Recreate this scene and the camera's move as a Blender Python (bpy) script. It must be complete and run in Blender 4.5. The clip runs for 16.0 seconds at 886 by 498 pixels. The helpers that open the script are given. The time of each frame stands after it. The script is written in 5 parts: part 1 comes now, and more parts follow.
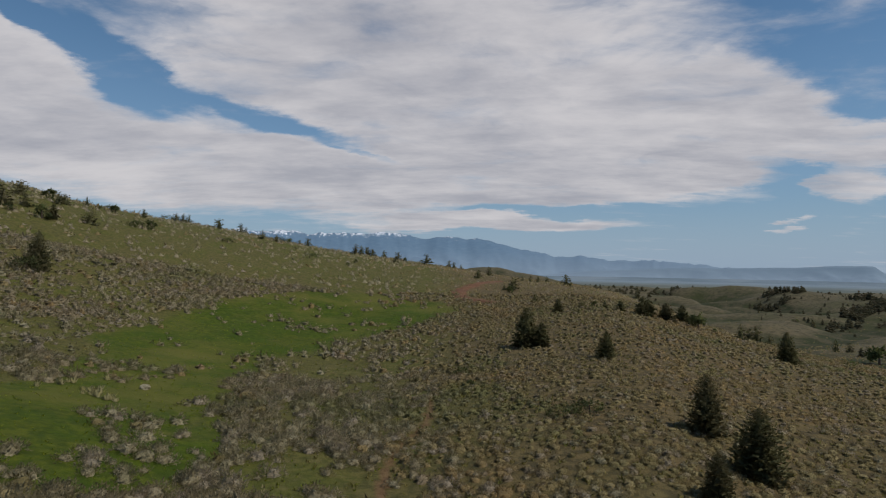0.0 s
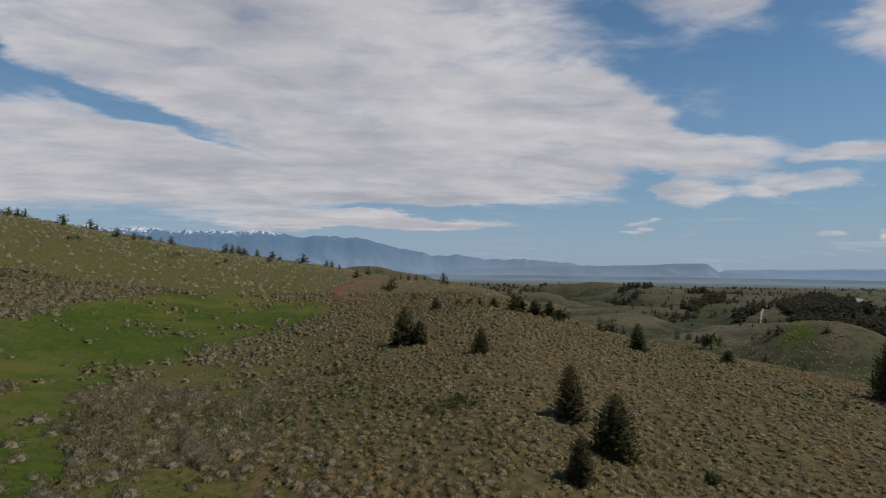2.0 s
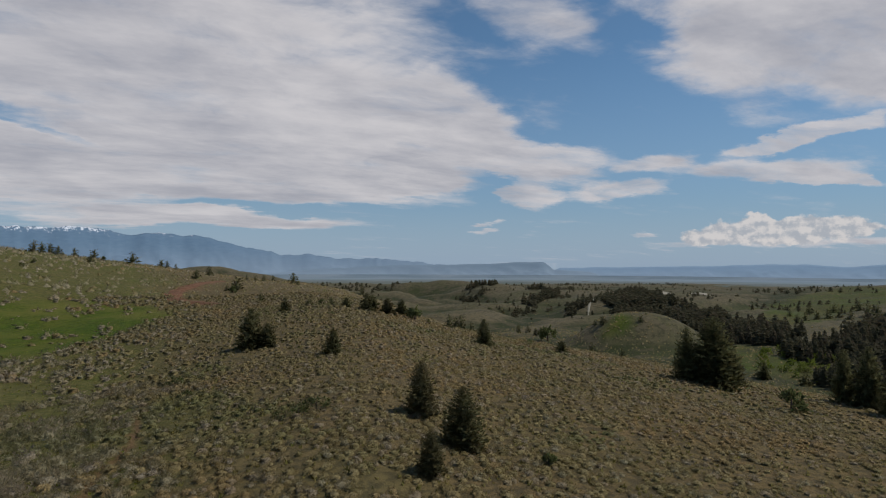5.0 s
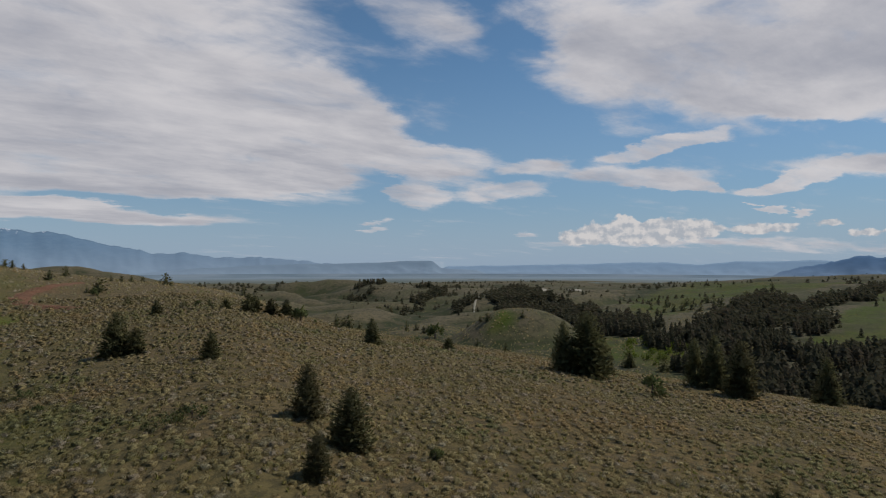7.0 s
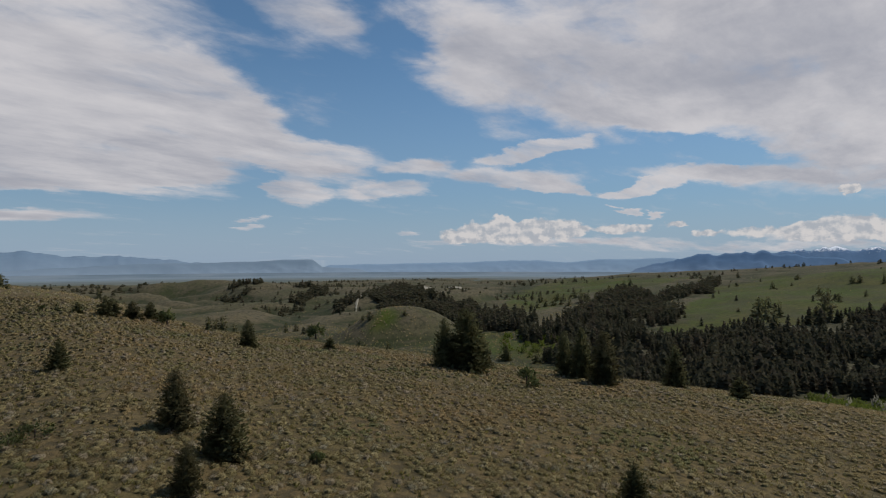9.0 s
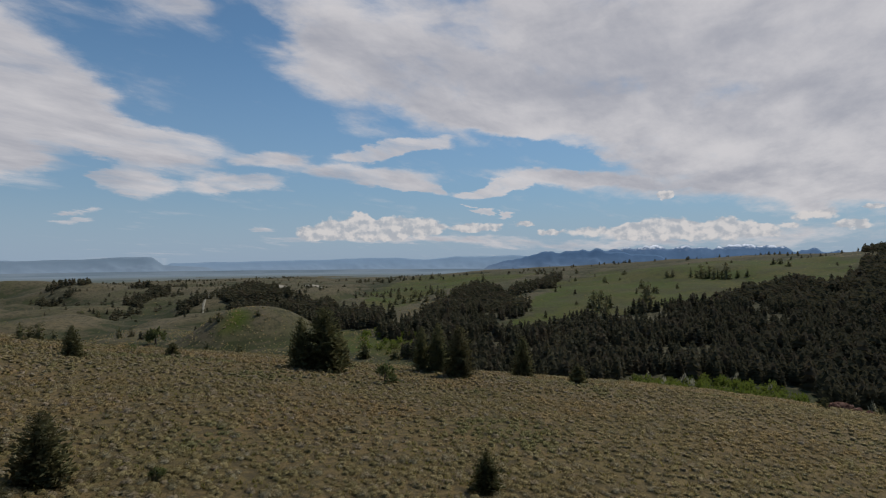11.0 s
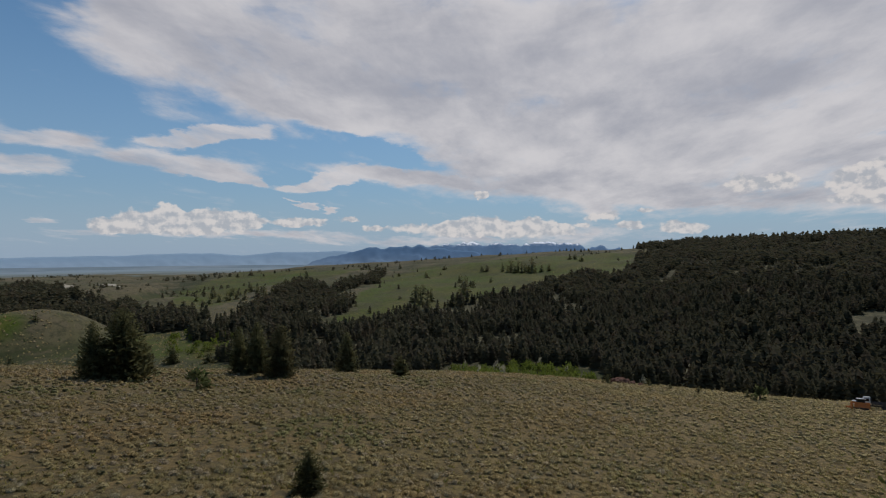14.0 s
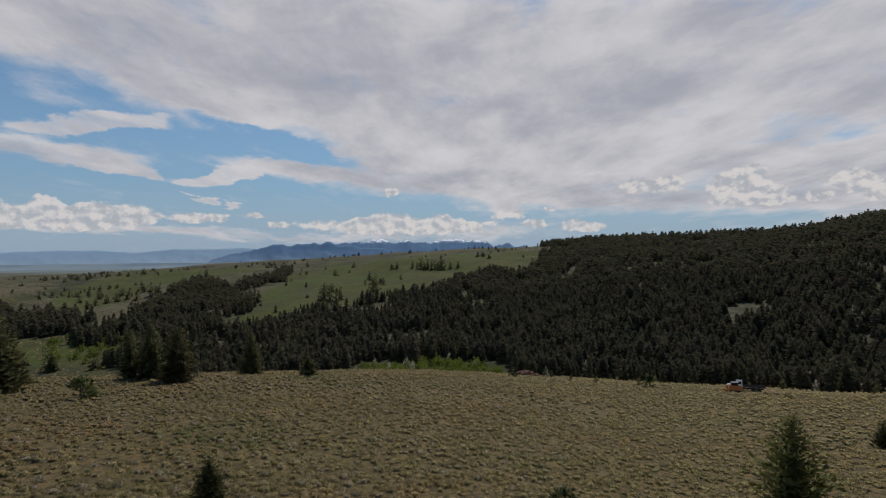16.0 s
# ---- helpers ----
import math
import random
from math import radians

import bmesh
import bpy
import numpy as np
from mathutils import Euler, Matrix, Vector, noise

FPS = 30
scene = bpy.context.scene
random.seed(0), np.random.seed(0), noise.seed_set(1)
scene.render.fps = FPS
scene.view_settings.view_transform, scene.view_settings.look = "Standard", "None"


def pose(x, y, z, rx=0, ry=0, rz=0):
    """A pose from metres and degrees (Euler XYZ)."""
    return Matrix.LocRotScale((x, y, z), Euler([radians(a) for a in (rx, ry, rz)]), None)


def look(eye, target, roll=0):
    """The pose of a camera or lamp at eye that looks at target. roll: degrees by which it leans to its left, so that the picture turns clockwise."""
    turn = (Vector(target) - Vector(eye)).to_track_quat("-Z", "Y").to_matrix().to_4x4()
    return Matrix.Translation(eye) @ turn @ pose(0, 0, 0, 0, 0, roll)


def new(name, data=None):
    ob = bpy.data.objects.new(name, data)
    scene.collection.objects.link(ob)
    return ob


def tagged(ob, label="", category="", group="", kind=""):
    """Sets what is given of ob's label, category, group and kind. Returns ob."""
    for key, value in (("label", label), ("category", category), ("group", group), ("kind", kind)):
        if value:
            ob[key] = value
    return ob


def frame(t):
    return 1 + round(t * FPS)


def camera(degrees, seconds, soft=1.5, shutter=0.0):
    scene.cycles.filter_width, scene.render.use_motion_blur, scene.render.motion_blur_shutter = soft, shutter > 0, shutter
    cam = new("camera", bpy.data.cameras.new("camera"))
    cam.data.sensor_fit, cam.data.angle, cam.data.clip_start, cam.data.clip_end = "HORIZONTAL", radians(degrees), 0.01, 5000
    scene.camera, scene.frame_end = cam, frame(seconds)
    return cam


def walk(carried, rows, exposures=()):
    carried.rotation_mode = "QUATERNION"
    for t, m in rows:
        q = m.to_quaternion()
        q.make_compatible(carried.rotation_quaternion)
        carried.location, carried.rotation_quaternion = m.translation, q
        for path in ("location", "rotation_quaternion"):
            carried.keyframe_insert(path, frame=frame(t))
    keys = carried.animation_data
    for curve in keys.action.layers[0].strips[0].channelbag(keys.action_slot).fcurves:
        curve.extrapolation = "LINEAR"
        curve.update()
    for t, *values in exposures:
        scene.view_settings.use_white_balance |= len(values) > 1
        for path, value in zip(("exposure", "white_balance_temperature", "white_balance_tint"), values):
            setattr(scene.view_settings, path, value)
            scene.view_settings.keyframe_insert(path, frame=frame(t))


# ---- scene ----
EYE = 12.0      # the camera hovers this high over the hillside
PATH = [
    (0.0, -0.00, 1.41, -0.69),
    (0.5, -2.73, 1.40, -0.61),
    (1.0, -6.21, 1.41, -0.58),
    (1.5, -9.60, 1.43, -0.48),
    (2.0, -12.31, 1.43, -0.44),
    (2.5, -14.57, 1.44, -0.42),
    (3.0, -17.00, 1.44, -0.53),
    (3.5, -19.72, 1.43, -0.46),
    (4.0, -22.36, 1.44, -0.35),
    (6.5, -35.32, 1.36, -0.09),
    (7.0, -38.58, 1.33, -0.05),
    (7.5, -41.78, 1.28, 0.03),
    (8.0, -44.55, 1.25, 0.06),
    (10.5, -61.02, 0.93, 0.27),
    (11.0, -64.85, 0.85, 0.25),
    (11.5, -68.90, 0.77, 0.25),
    (12.0, -73.05, 0.64, 0.24),
    (12.5, -77.02, 0.56, 0.22),
    (13.0, -79.89, 0.47, 0.21),
    (13.5, -81.33, 0.42, 0.21),
    (14.0, -82.58, 0.36, 0.15),
    (14.5, -84.24, 0.32, 0.14),
    (15.0, -86.31, 0.23, 0.22),
    (15.5, -88.84, 0.17, 0.19),
    (16.0, -91.75, 0.07, 0.11),
]
cam = camera(76.5, 16.0, soft=1.1)
walk(cam, [(t, pose(0, 0, EYE, 90 + pitch, roll, yaw)) for t, yaw, pitch, roll in PATH])


# ---------------------------------------------------------------- sun and sky
SUN_AZ, SUN_EL = 115.0, 56.0     # degrees clockwise from the y axis, degrees up
sun = new("sun", bpy.data.lights.new("sun", "SUN"))
sun.data.energy, sun.data.angle, sun.data.color = 2.0, radians(2.0), (1.0, 0.95, 0.87)
sun.matrix_world = look((0, 0, 0), (-math.sin(radians(SUN_AZ)) * math.cos(radians(SUN_EL)),
                                    -math.cos(radians(SUN_AZ)) * math.cos(radians(SUN_EL)), -math.sin(radians(SUN_EL))))


class Graph:
    """Short hand for building a node tree."""

    def __init__(self, tree):
        self.tree = tree
        tree.nodes.clear()

    def add(self, kind, **values):
        node = self.tree.nodes.new(kind)
        for key, value in values.items():
            setattr(node, key, value)
        return node

    def put(self, socket, value):
        if isinstance(value, bpy.types.NodeSocket):
            self.tree.links.new(value, socket)
        elif value is not None:
            socket.default_value = value

    def math(self, op, a, b=None, c=None, clamp=False):
        n = self.add("ShaderNodeMath", operation=op, use_clamp=clamp)
        for socket, value in zip(n.inputs, (a, b, c)):
            self.put(socket, value)
        return n.outputs[0]

    def vector(self, op, a, b=None):
        n = self.add("ShaderNodeVectorMath", operation=op)
        self.put(n.inputs[0], a)
        self.put(n.inputs[1], b)
        return n.outputs[0]

    def scaled(self, v, s):
        n = self.add("ShaderNodeVectorMath", operation="SCALE")
        self.put(n.inputs[0], v)
        self.put(n.inputs["Scale"], s)
        return n.outputs[0]

    def join(self, x, y, z=0.0):
        n = self.add("ShaderNodeCombineXYZ")
        for socket, value in zip(n.inputs, (x, y, z)):
            self.put(socket, value)
        return n.outputs[0]

    def split(self, v):
        n = self.add("ShaderNodeSeparateXYZ")
        self.put(n.inputs[0], v)
        return n.outputs

    def noise(self, v, scale, detail=5.0, rough=0.55, colour=False, distort=0.0):
        n = self.add("ShaderNodeTexNoise")
        self.put(n.inputs["Vector"], v)
        n.inputs["Scale"].default_value, n.inputs["Detail"].default_value = scale, detail
        n.inputs["Roughness"].default_value, n.inputs["Distortion"].default_value = rough, distort
        return n.outputs["Color" if colour else "Fac"]

    def ramp(self, x, low, high, a=0.0, b=1.0, smooth=True):
        n = self.add("ShaderNodeMapRange", interpolation_type="SMOOTHSTEP" if smooth else "LINEAR")
        for socket, value in zip(n.inputs, (x, low, high, a, b)):
            self.put(socket, value)
        return n.outputs[0]

    def mix(self, f, a, b, blend="MIX"):
        n = self.add("ShaderNodeMix", data_type="RGBA", blend_type=blend)
        for socket, value in ((n.inputs[0], f), (n.inputs[6], a), (n.inputs[7], b)):
            self.put(socket, (*value, 1) if isinstance(value, tuple) and len(value) == 3 else value)
        return n.outputs[2]


def puff_sum(g, place, puffs):
    """Soft-edged ellipses: azimuth, height, half width, half height, tilt (degrees) and weight, added up."""
    total = None
    for az, el, wide, high, tilt, weight in puffs:
        m = g.add("ShaderNodeMapping", vector_type="TEXTURE")
        g.put(m.inputs["Vector"], place)
        m.inputs["Location"].default_value = (az, el, 0)
        m.inputs["Rotation"].default_value = (0, 0, radians(tilt))
        m.inputs["Scale"].default_value = (wide, high, 1)
        b = g.add("ShaderNodeTexGradient", gradient_type="SPHERICAL")
        g.put(b.inputs[0], m.outputs[0])
        fac = g.ramp(b.outputs["Fac"], 0.0, 0.75)
        total = g.math("MULTIPLY_ADD", fac, weight, 0.0 if total is None else total)
    return total


# layered cloud: broad sheets, the blue lanes between them, and separate wisps
SHEETS = [
    (-3.5, 19.8, 43.2, 17.95, 0, 1.00),
    (19.4, 12.2, 22.7, 8.38, 4, 1.00),
    (-38.0, 12.4, 11.1, 8.19, 0, 1.00),
    (-22.1, 8.5, 34.4, 5.26, -3, 1.00),
    (3.9, 8.3, 32.2, 4.53, 0, 1.00),
    (-44.8, 16.7, 10.1, 15.25, 0, 1.00),
    (22.4, 8.1, 9.9, 1.68, 3, 0.90),
    (3.8, 4.0, 22.2, 1.15, 0, 0.62),
    (7.1, 3.9, 17.9, 1.22, 0, 0.60),
    (29.9, 14.1, 10.0, 4.37, -30, 0.80),
    (87.6, 18.9, 44.7, 12.17, -10, 1.00),
    (65.7, 17.2, 25.5, 4.95, -22, 0.75),
    (96.7, 9.6, 23.4, 6.06, -6, 1.00),
    (77.6, 8.2, 14.6, 1.25, -3, 0.80),
    (119.2, 14.7, 42.4, 15.33, 0, 1.00),
    (98.4, 7.0, 31.8, 4.14, -4, 1.00),
    (127.5, 5.3, 15.2, 3.71, 0, 0.80),
    (140.0, 11.1, 17.0, 14.77, 0, 1.00),
    (58.5, 16.2, 17.0, 4.2, -16, 0.85),
    (57.0, 13.2, 5.5, 2.6, 0, 0.45),
    (50.0, 21.5, 14.0, 5.0, -10, 0.42),
]
LANES = [
    (-36.5, 18.9, 6.5, 1.35, -24, -0.80),
    (-29.2, 15.9, 7.7, 2.65, -32, -0.85),
    (-18.0, 13.7, 14.7, 1.67, -12, -0.80),
    (-8.2, 10.9, 5.3, 0.59, -15, -0.50),
    (6.7, 5.5, 16.7, 0.91, 0, -0.60),
    (45.4, 10.9, 15.0, 0.74, -14, -0.30),
    (75.7, 10.5, 13.4, 1.10, -14, -0.80),
    (57.7, 14.1, 4.6, 1.88, -10, -0.50),
    (124.7, 10.4, 8.1, 1.50, -4, -0.55),
    (113.5, 7.6, 13.3, 1.54, -4, -0.20),
    (47.1, 20.8, 6.3, 3.88, 0, -0.50),
]
WISPS = [
    (35.5, 6.8, 3.7, 1.49, 8, 1.00),
    (36.0, 10.1, 7.1, 1.94, 0, 0.95),
    (31.4, 3.3, 1.8, 0.33, 0, 0.70),
    (38.6, 10.8, 7.3, 2.01, 4, 1.00),
    (47.1, 9.9, 6.5, 1.62, 3, 1.00),
    (35.4, 7.6, 3.9, 1.29, 6, 1.00),
    (44.3, 6.9, 9.0, 1.35, 2, 1.00),
    (57.6, 8.5, 9.9, 1.54, -3, 1.00),
    (62.4, 7.3, 3.7, 0.95, -12, 0.85),
    (60.5, 11.2, 7.6, 1.28, 10, 0.90),
    (70.0, 7.2, 5.5, 1.06, 9, 1.00),
    (72.9, 8.8, 3.4, 0.78, 8, 0.80),
    (35.7, 23.8, 11.5, 4.6, -20, 0.58),
    (31.3, 4.0, 1.8, 0.38, 0, 0.70),
    (69.6, 5.0, 2.0, 0.25, 0, 0.70),
    (47.6, 3.0, 1.9, 0.30, 0, 0.50),
    (33.5, 11.4, 11.8, 2.79, -20, 0.95),
    (28.6, 14.3, 6.5, 3.52, -20, 0.80),
    (70.9, 7.4, 6.2, 0.98, 8, 1.00),
    (60.0, 11.0, 8.0, 1.04, 6, 0.90),
    (61.1, 7.5, 4.6, 0.91, -10, 0.90),
    (69.2, 5.0, 2.0, 0.23, 0, 0.80),
    (72.1, 4.6, 1.7, 0.23, 0, 0.80),
    (98.3, 3.9, 3.7, 1.02, 0, 0.70),
    (89.0, 5.7, 1.9, 0.35, 0, 0.60),
    (85.1, 1.4, 28.4, 1.01, 0, 0.35),
    (60.4, 1.8, 16.4, 0.83, 0, 0.55),
    (84.1, 1.8, 31.7, 1.22, 0, 0.30),
]
CUMULUS = [
    (51.9, 2.4, 2.9, 1.05, 0, 1.00),
    (53.9, 3.0, 2.7, 1.51, 0, 1.10),
    (56.6, 3.4, 2.0, 1.82, 0, 1.20),
    (58.4, 2.8, 2.0, 1.37, 0, 1.00),
    (60.1, 3.1, 2.4, 1.68, 0, 1.20),
    (63.0, 3.1, 2.6, 1.38, 0, 1.10),
    (57.2, 2.1, 8.3, 0.68, 0, 0.80),
    (68.1, 3.0, 4.8, 0.69, 0, 0.90),
    (73.2, 3.3, 1.3, 0.53, 0, 1.10),
    (79.6, 2.5, 4.0, 0.74, 0, 0.80),
    (83.5, 2.5, 3.1, 1.02, 0, 1.00),
    (86.6, 2.8, 3.4, 1.43, 0, 1.10),
    (89.3, 2.5, 2.5, 0.98, 0, 1.00),
    (91.8, 2.8, 3.2, 1.09, 0, 1.10),
    (94.3, 2.4, 2.0, 0.80, 0, 1.00),
    (88.5, 1.8, 12.2, 0.56, 0, 0.80),
    (96.6, 2.7, 1.2, 0.46, 0, 0.90),
    (101.0, 2.6, 2.0, 0.68, 0, 1.00),
    (86.8, 5.9, 0.7, 0.42, 0, 1.10),
    (75.7, 2.4, 1.9, 0.60, 0, 0.90),
    (86.3, 5.7, 0.8, 0.45, 0, 1.00),
    (105.6, 2.3, 3.3, 0.97, 0, 1.00),
    (98.4, 3.6, 3.0, 0.76, 0, 0.80),
    (102.6, 3.9, 1.5, 0.38, 0, 0.80),
    (110.9, 6.1, 2.3, 1.22, 0, 1.00),
    (113.5, 6.1, 2.3, 1.27, 0, 1.00),
    (118.7, 5.9, 2.7, 1.63, 0, 1.10),
    (120.5, 6.2, 2.2, 2.00, 0, 1.30),
    (122.0, 4.9, 2.1, 1.45, 0, 1.10),
    (125.2, 4.5, 1.8, 0.83, 0, 1.00),
    (127.7, 5.7, 2.0, 1.48, 0, 1.20),
    (129.4, 4.9, 1.6, 1.45, 0, 1.10),
    (120.5, 4.3, 5.3, 0.67, 0, 0.80),
]


def make_sky():
    world = bpy.data.worlds.new("sky")
    scene.world = world
    world.use_nodes = True
    g = Graph(world.node_tree)
    sky = g.add("ShaderNodeTexSky", sky_type="NISHITA", sun_disc=False)
    sky.sun_elevation, sky.sun_rotation = radians(SUN_EL), radians(SUN_AZ)
    sky.altitude, sky.air_density, sky.dust_density, sky.ozone_density = 1800, 1.0, 0.6, 1.5
    way = g.vector("NORMALIZE", g.add("ShaderNodeTexCoord").outputs["Generated"])
    x, y, z = g.split(way)
    az = g.math("MULTIPLY", g.math("ARCTAN2", x, y), 180 / math.pi)
    el = g.math("MULTIPLY", g.math("ARCSINE", z), 180 / math.pi)
    # the cloud deck is a flat layer: noise lies in its plane and shrinks towards the horizon
    lift = g.math("ADD", g.math("MAXIMUM", z, 0.0), 0.11)
    deck = g.join(g.math("DIVIDE", x, lift), g.math("DIVIDE", y, lift), 0.0)
    turn = g.add("ShaderNodeMapping")
    g.put(turn.inputs["Vector"], deck)
    turn.inputs["Rotation"].default_value = (0, 0, radians(35))
    turn.inputs["Scale"].default_value = (0.75, 1.5, 1.0)
    deck = turn.outputs[0]
    wob = g.vector("SUBTRACT", g.noise(deck, 0.8, 6.0, 0.62, colour=True), (0.5, 0.5, 0.5))
    sway = g.vector("MULTIPLY", wob, (8.0, 3.0, 0.0))
    frayed = g.vector("SUBTRACT", g.noise(g.join(g.math("MULTIPLY", az, 0.10), g.math("MULTIPLY", el, 0.26), 2.0), 1.0, 7.0, 0.62, colour=True), (0.5, 0.5, 0.5))
    place = g.vector("ADD", g.join(az, el, 0.0), g.vector("ADD", sway, g.vector("MULTIPLY", frayed, (9.0, 3.2, 0.0))))
    cover = g.math("MINIMUM", puff_sum(g, place, SHEETS), 1.05)
    cover = g.math("MAXIMUM", g.math("ADD", cover, puff_sum(g, place, LANES)), -0.2)
    cover = g.math("MAXIMUM", cover, g.math("MINIMUM", puff_sum(g, place, WISPS), 0.8))
    combed = g.add("ShaderNodeMapping")
    g.put(combed.inputs["Vector"], g.vector("ADD", g.join(az, el, 0.0), g.scaled(sway, 1.6)))
    combed.inputs["Rotation"].default_value = (0, 0, radians(-5))
    combed.inputs["Scale"].default_value = (0.085, 0.24, 1.0)
    streak = g.noise(combed.outputs[0], 1.0, 7.0, 0.58, distort=0.4)
    grain = g.noise(deck, 1.7, 8.0, 0.58, distort=0.3)
    fine = g.noise(deck, 5.0, 6.0, 0.55)
    dens = g.math("MULTIPLY_ADD", g.math("SUBTRACT", grain, 0.5), 1.3, cover)
    dens = g.math("MULTIPLY_ADD", g.math("SUBTRACT", streak, 0.5), 1.2, dens)
    dens = g.math("MULTIPLY_ADD", g.math("SUBTRACT", fine, 0.5), 0.45, dens)
    alpha = g.ramp(dens, 0.10, 0.98)
    # brightness of the deck: thick parts greyer
    shade = g.math("MULTIPLY_ADD", g.math("SUBTRACT", streak, 0.5), 0.7, g.noise(deck, 1.0, 7.0, 0.62))
    body = g.ramp(g.math("MULTIPLY_ADD", dens, -0.18, shade), 0.06, 0.56, 0.0, 1.0)
    deck_colour = g.mix(body, (0.355, 0.362, 0.410), (0.610, 0.592, 0.608))
    # heaped cloud low over the horizon
    fluff = g.vector("SUBTRACT", g.noise(g.join(az, g.math("MULTIPLY", el, 1.5), 0.0), 0.8, 4.0, 0.55, colour=True), (0.5, 0.5, 0.5))
    heap_place = g.vector("ADD", g.join(az, el, 0.0), g.vector("MULTIPLY", fluff, (1.8, 1.1, 0.0)))
    heap = puff_sum(g, heap_place, CUMULUS)
    lumps = g.noise(g.join(az, g.math("MULTIPLY", el, 1.2), 4.0), 0.9, 6.0, 0.55)
    above = g.noise(g.join(g.math("ADD", az, 0.3), g.math("MULTIPLY_ADD", el, 1.2, 0.5), 4.0), 0.9, 6.0, 0.55)
    heap_alpha = g.ramp(g.math("MULTIPLY_ADD", g.math("SUBTRACT", lumps, 0.5), 1.6, heap), 0.25, 0.75)
    heap_alpha = g.math("MULTIPLY", heap_alpha, g.ramp(heap, 0.10, 0.32))
    heap_colour = g.mix(g.ramp(g.math("SUBTRACT", lumps, above), -0.14, 0.12), (0.40, 0.42, 0.46), (0.64, 0.61, 0.60))
    # haze whitens the sky towards the horizon
    veil = g.math("POWER", g.ramp(el, 0.0, 20.0, 1.0, 0.0, smooth=False), 1.3)
    clear = g.mix(1.0, sky.outputs[0], (0.070, 0.088, 0.090), "MULTIPLY")
    clear = g.mix(g.math("MULTIPLY", veil, 0.92), clear, (0.192, 0.272, 0.385))
    clear = g.mix(g.math("MULTIPLY", g.ramp(el, 0.0, 7.0, 1.0, 0.0), 0.45), clear, (0.350, 0.435, 0.540))
    colour = g.mix(g.math("MULTIPLY", alpha, 0.96), clear, deck_colour)
    colour = g.mix(g.math("MULTIPLY", heap_alpha, 0.9), colour, heap_colour)
    shine = g.add("ShaderNodeBackground")
    g.put(shine.inputs["Color"], colour)
    shine.inputs["Strength"].default_value = 1.0
    out = g.add("ShaderNodeOutputWorld")
    g.put(out.inputs[0], shine.outputs[0])
    world.cycles.sampling_method, world.cycles.sample_map_resolution = "MANUAL", 1024


make_sky()


# ---------------------------------------------------------------- the lie of the land
def value_noise(x, y, seed=0):
    """Smooth noise between -1 and 1 with cells one unit wide."""
    xi, yi = np.floor(x).astype(np.int64), np.floor(y).astype(np.int64)
    fx, fy = x - xi, y - yi
    fx, fy = fx * fx * fx * (fx * (fx * 6 - 15) + 10), fy * fy * fy * (fy * (fy * 6 - 15) + 10)

    def corner(i, j):
        h = (i * 374761393 + j * 668265263 + seed * 982451653) & 0xFFFFFFFF
        h = ((h ^ (h >> 13)) * 1274126177) & 0xFFFFFFFF
        return ((h ^ (h >> 16)) & 0xFFFF) / 32767.5 - 1.0

    a, b = corner(xi, yi), corner(xi + 1, yi)
    c, d = corner(xi, yi + 1), corner(xi + 1, yi + 1)
    return (a * (1 - fx) + b * fx) * (1 - fy) + (c * (1 - fx) + d * fx) * fy


def fbm(x, y, size, octaves=4, seed=0):
    total, gain = 0.0, 1.0
    for k in range(octaves):
        total = total + gain * value_noise(x / size + 17.3 * k, y / size - 9.1 * k, seed + k)
        size, gain = size / 2.03, gain * 0.5
    return total


def round_about(az, bearings, values):
    """A value given at some bearings, eased between them."""
    total = 0.0
    for shift in (-4, -2, 0, 2, 4):
        total = total + np.interp((az + shift + 180) % 360 - 180, bearings, values)
    return total / 5


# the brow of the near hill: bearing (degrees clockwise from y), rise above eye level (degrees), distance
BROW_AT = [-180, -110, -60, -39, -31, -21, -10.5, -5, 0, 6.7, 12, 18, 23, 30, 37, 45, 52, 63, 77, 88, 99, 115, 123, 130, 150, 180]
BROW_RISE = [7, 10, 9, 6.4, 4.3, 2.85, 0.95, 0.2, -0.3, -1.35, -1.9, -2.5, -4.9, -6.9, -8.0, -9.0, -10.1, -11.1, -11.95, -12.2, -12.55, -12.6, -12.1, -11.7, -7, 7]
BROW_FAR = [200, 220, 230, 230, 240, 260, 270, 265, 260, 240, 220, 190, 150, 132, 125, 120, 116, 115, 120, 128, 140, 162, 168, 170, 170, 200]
HOLLOW_AT = [-180, -90, -40, -20, -5, 8, 20, 180]
HOLLOW_DEEP = [4, 10, 10, 10, 7, 2, 0, 0]
# the hills beyond the creek
HILL_AT = [-180, -60, 10, 30, 38, 45, 56, 62, 68, 79, 88, 97, 101, 104, 109, 119, 124, 127.5, 130, 150, 180]
HILL_RISE = [-5, -5, -4.5, -3.6, -3.2, -2.7, -2.4, -1.9, -1.35, -0.95, -0.25, 0.25, 0.2, 0.45, 0.9, 0.95, 1.3, 2.1, 2.6, 6, -5]
HILL_FAR = [900, 900, 900, 950, 950, 950, 1000, 1000, 950, 900, 900, 900, 880, 780, 680, 620, 630, 640, 650, 700, 900]


def soft_max(a, b, k):
    h = np.clip(0.5 + 0.5 * (a - b) / k, 0, 1)
    return b * (1 - h) + a * h + k * h * (1 - h)


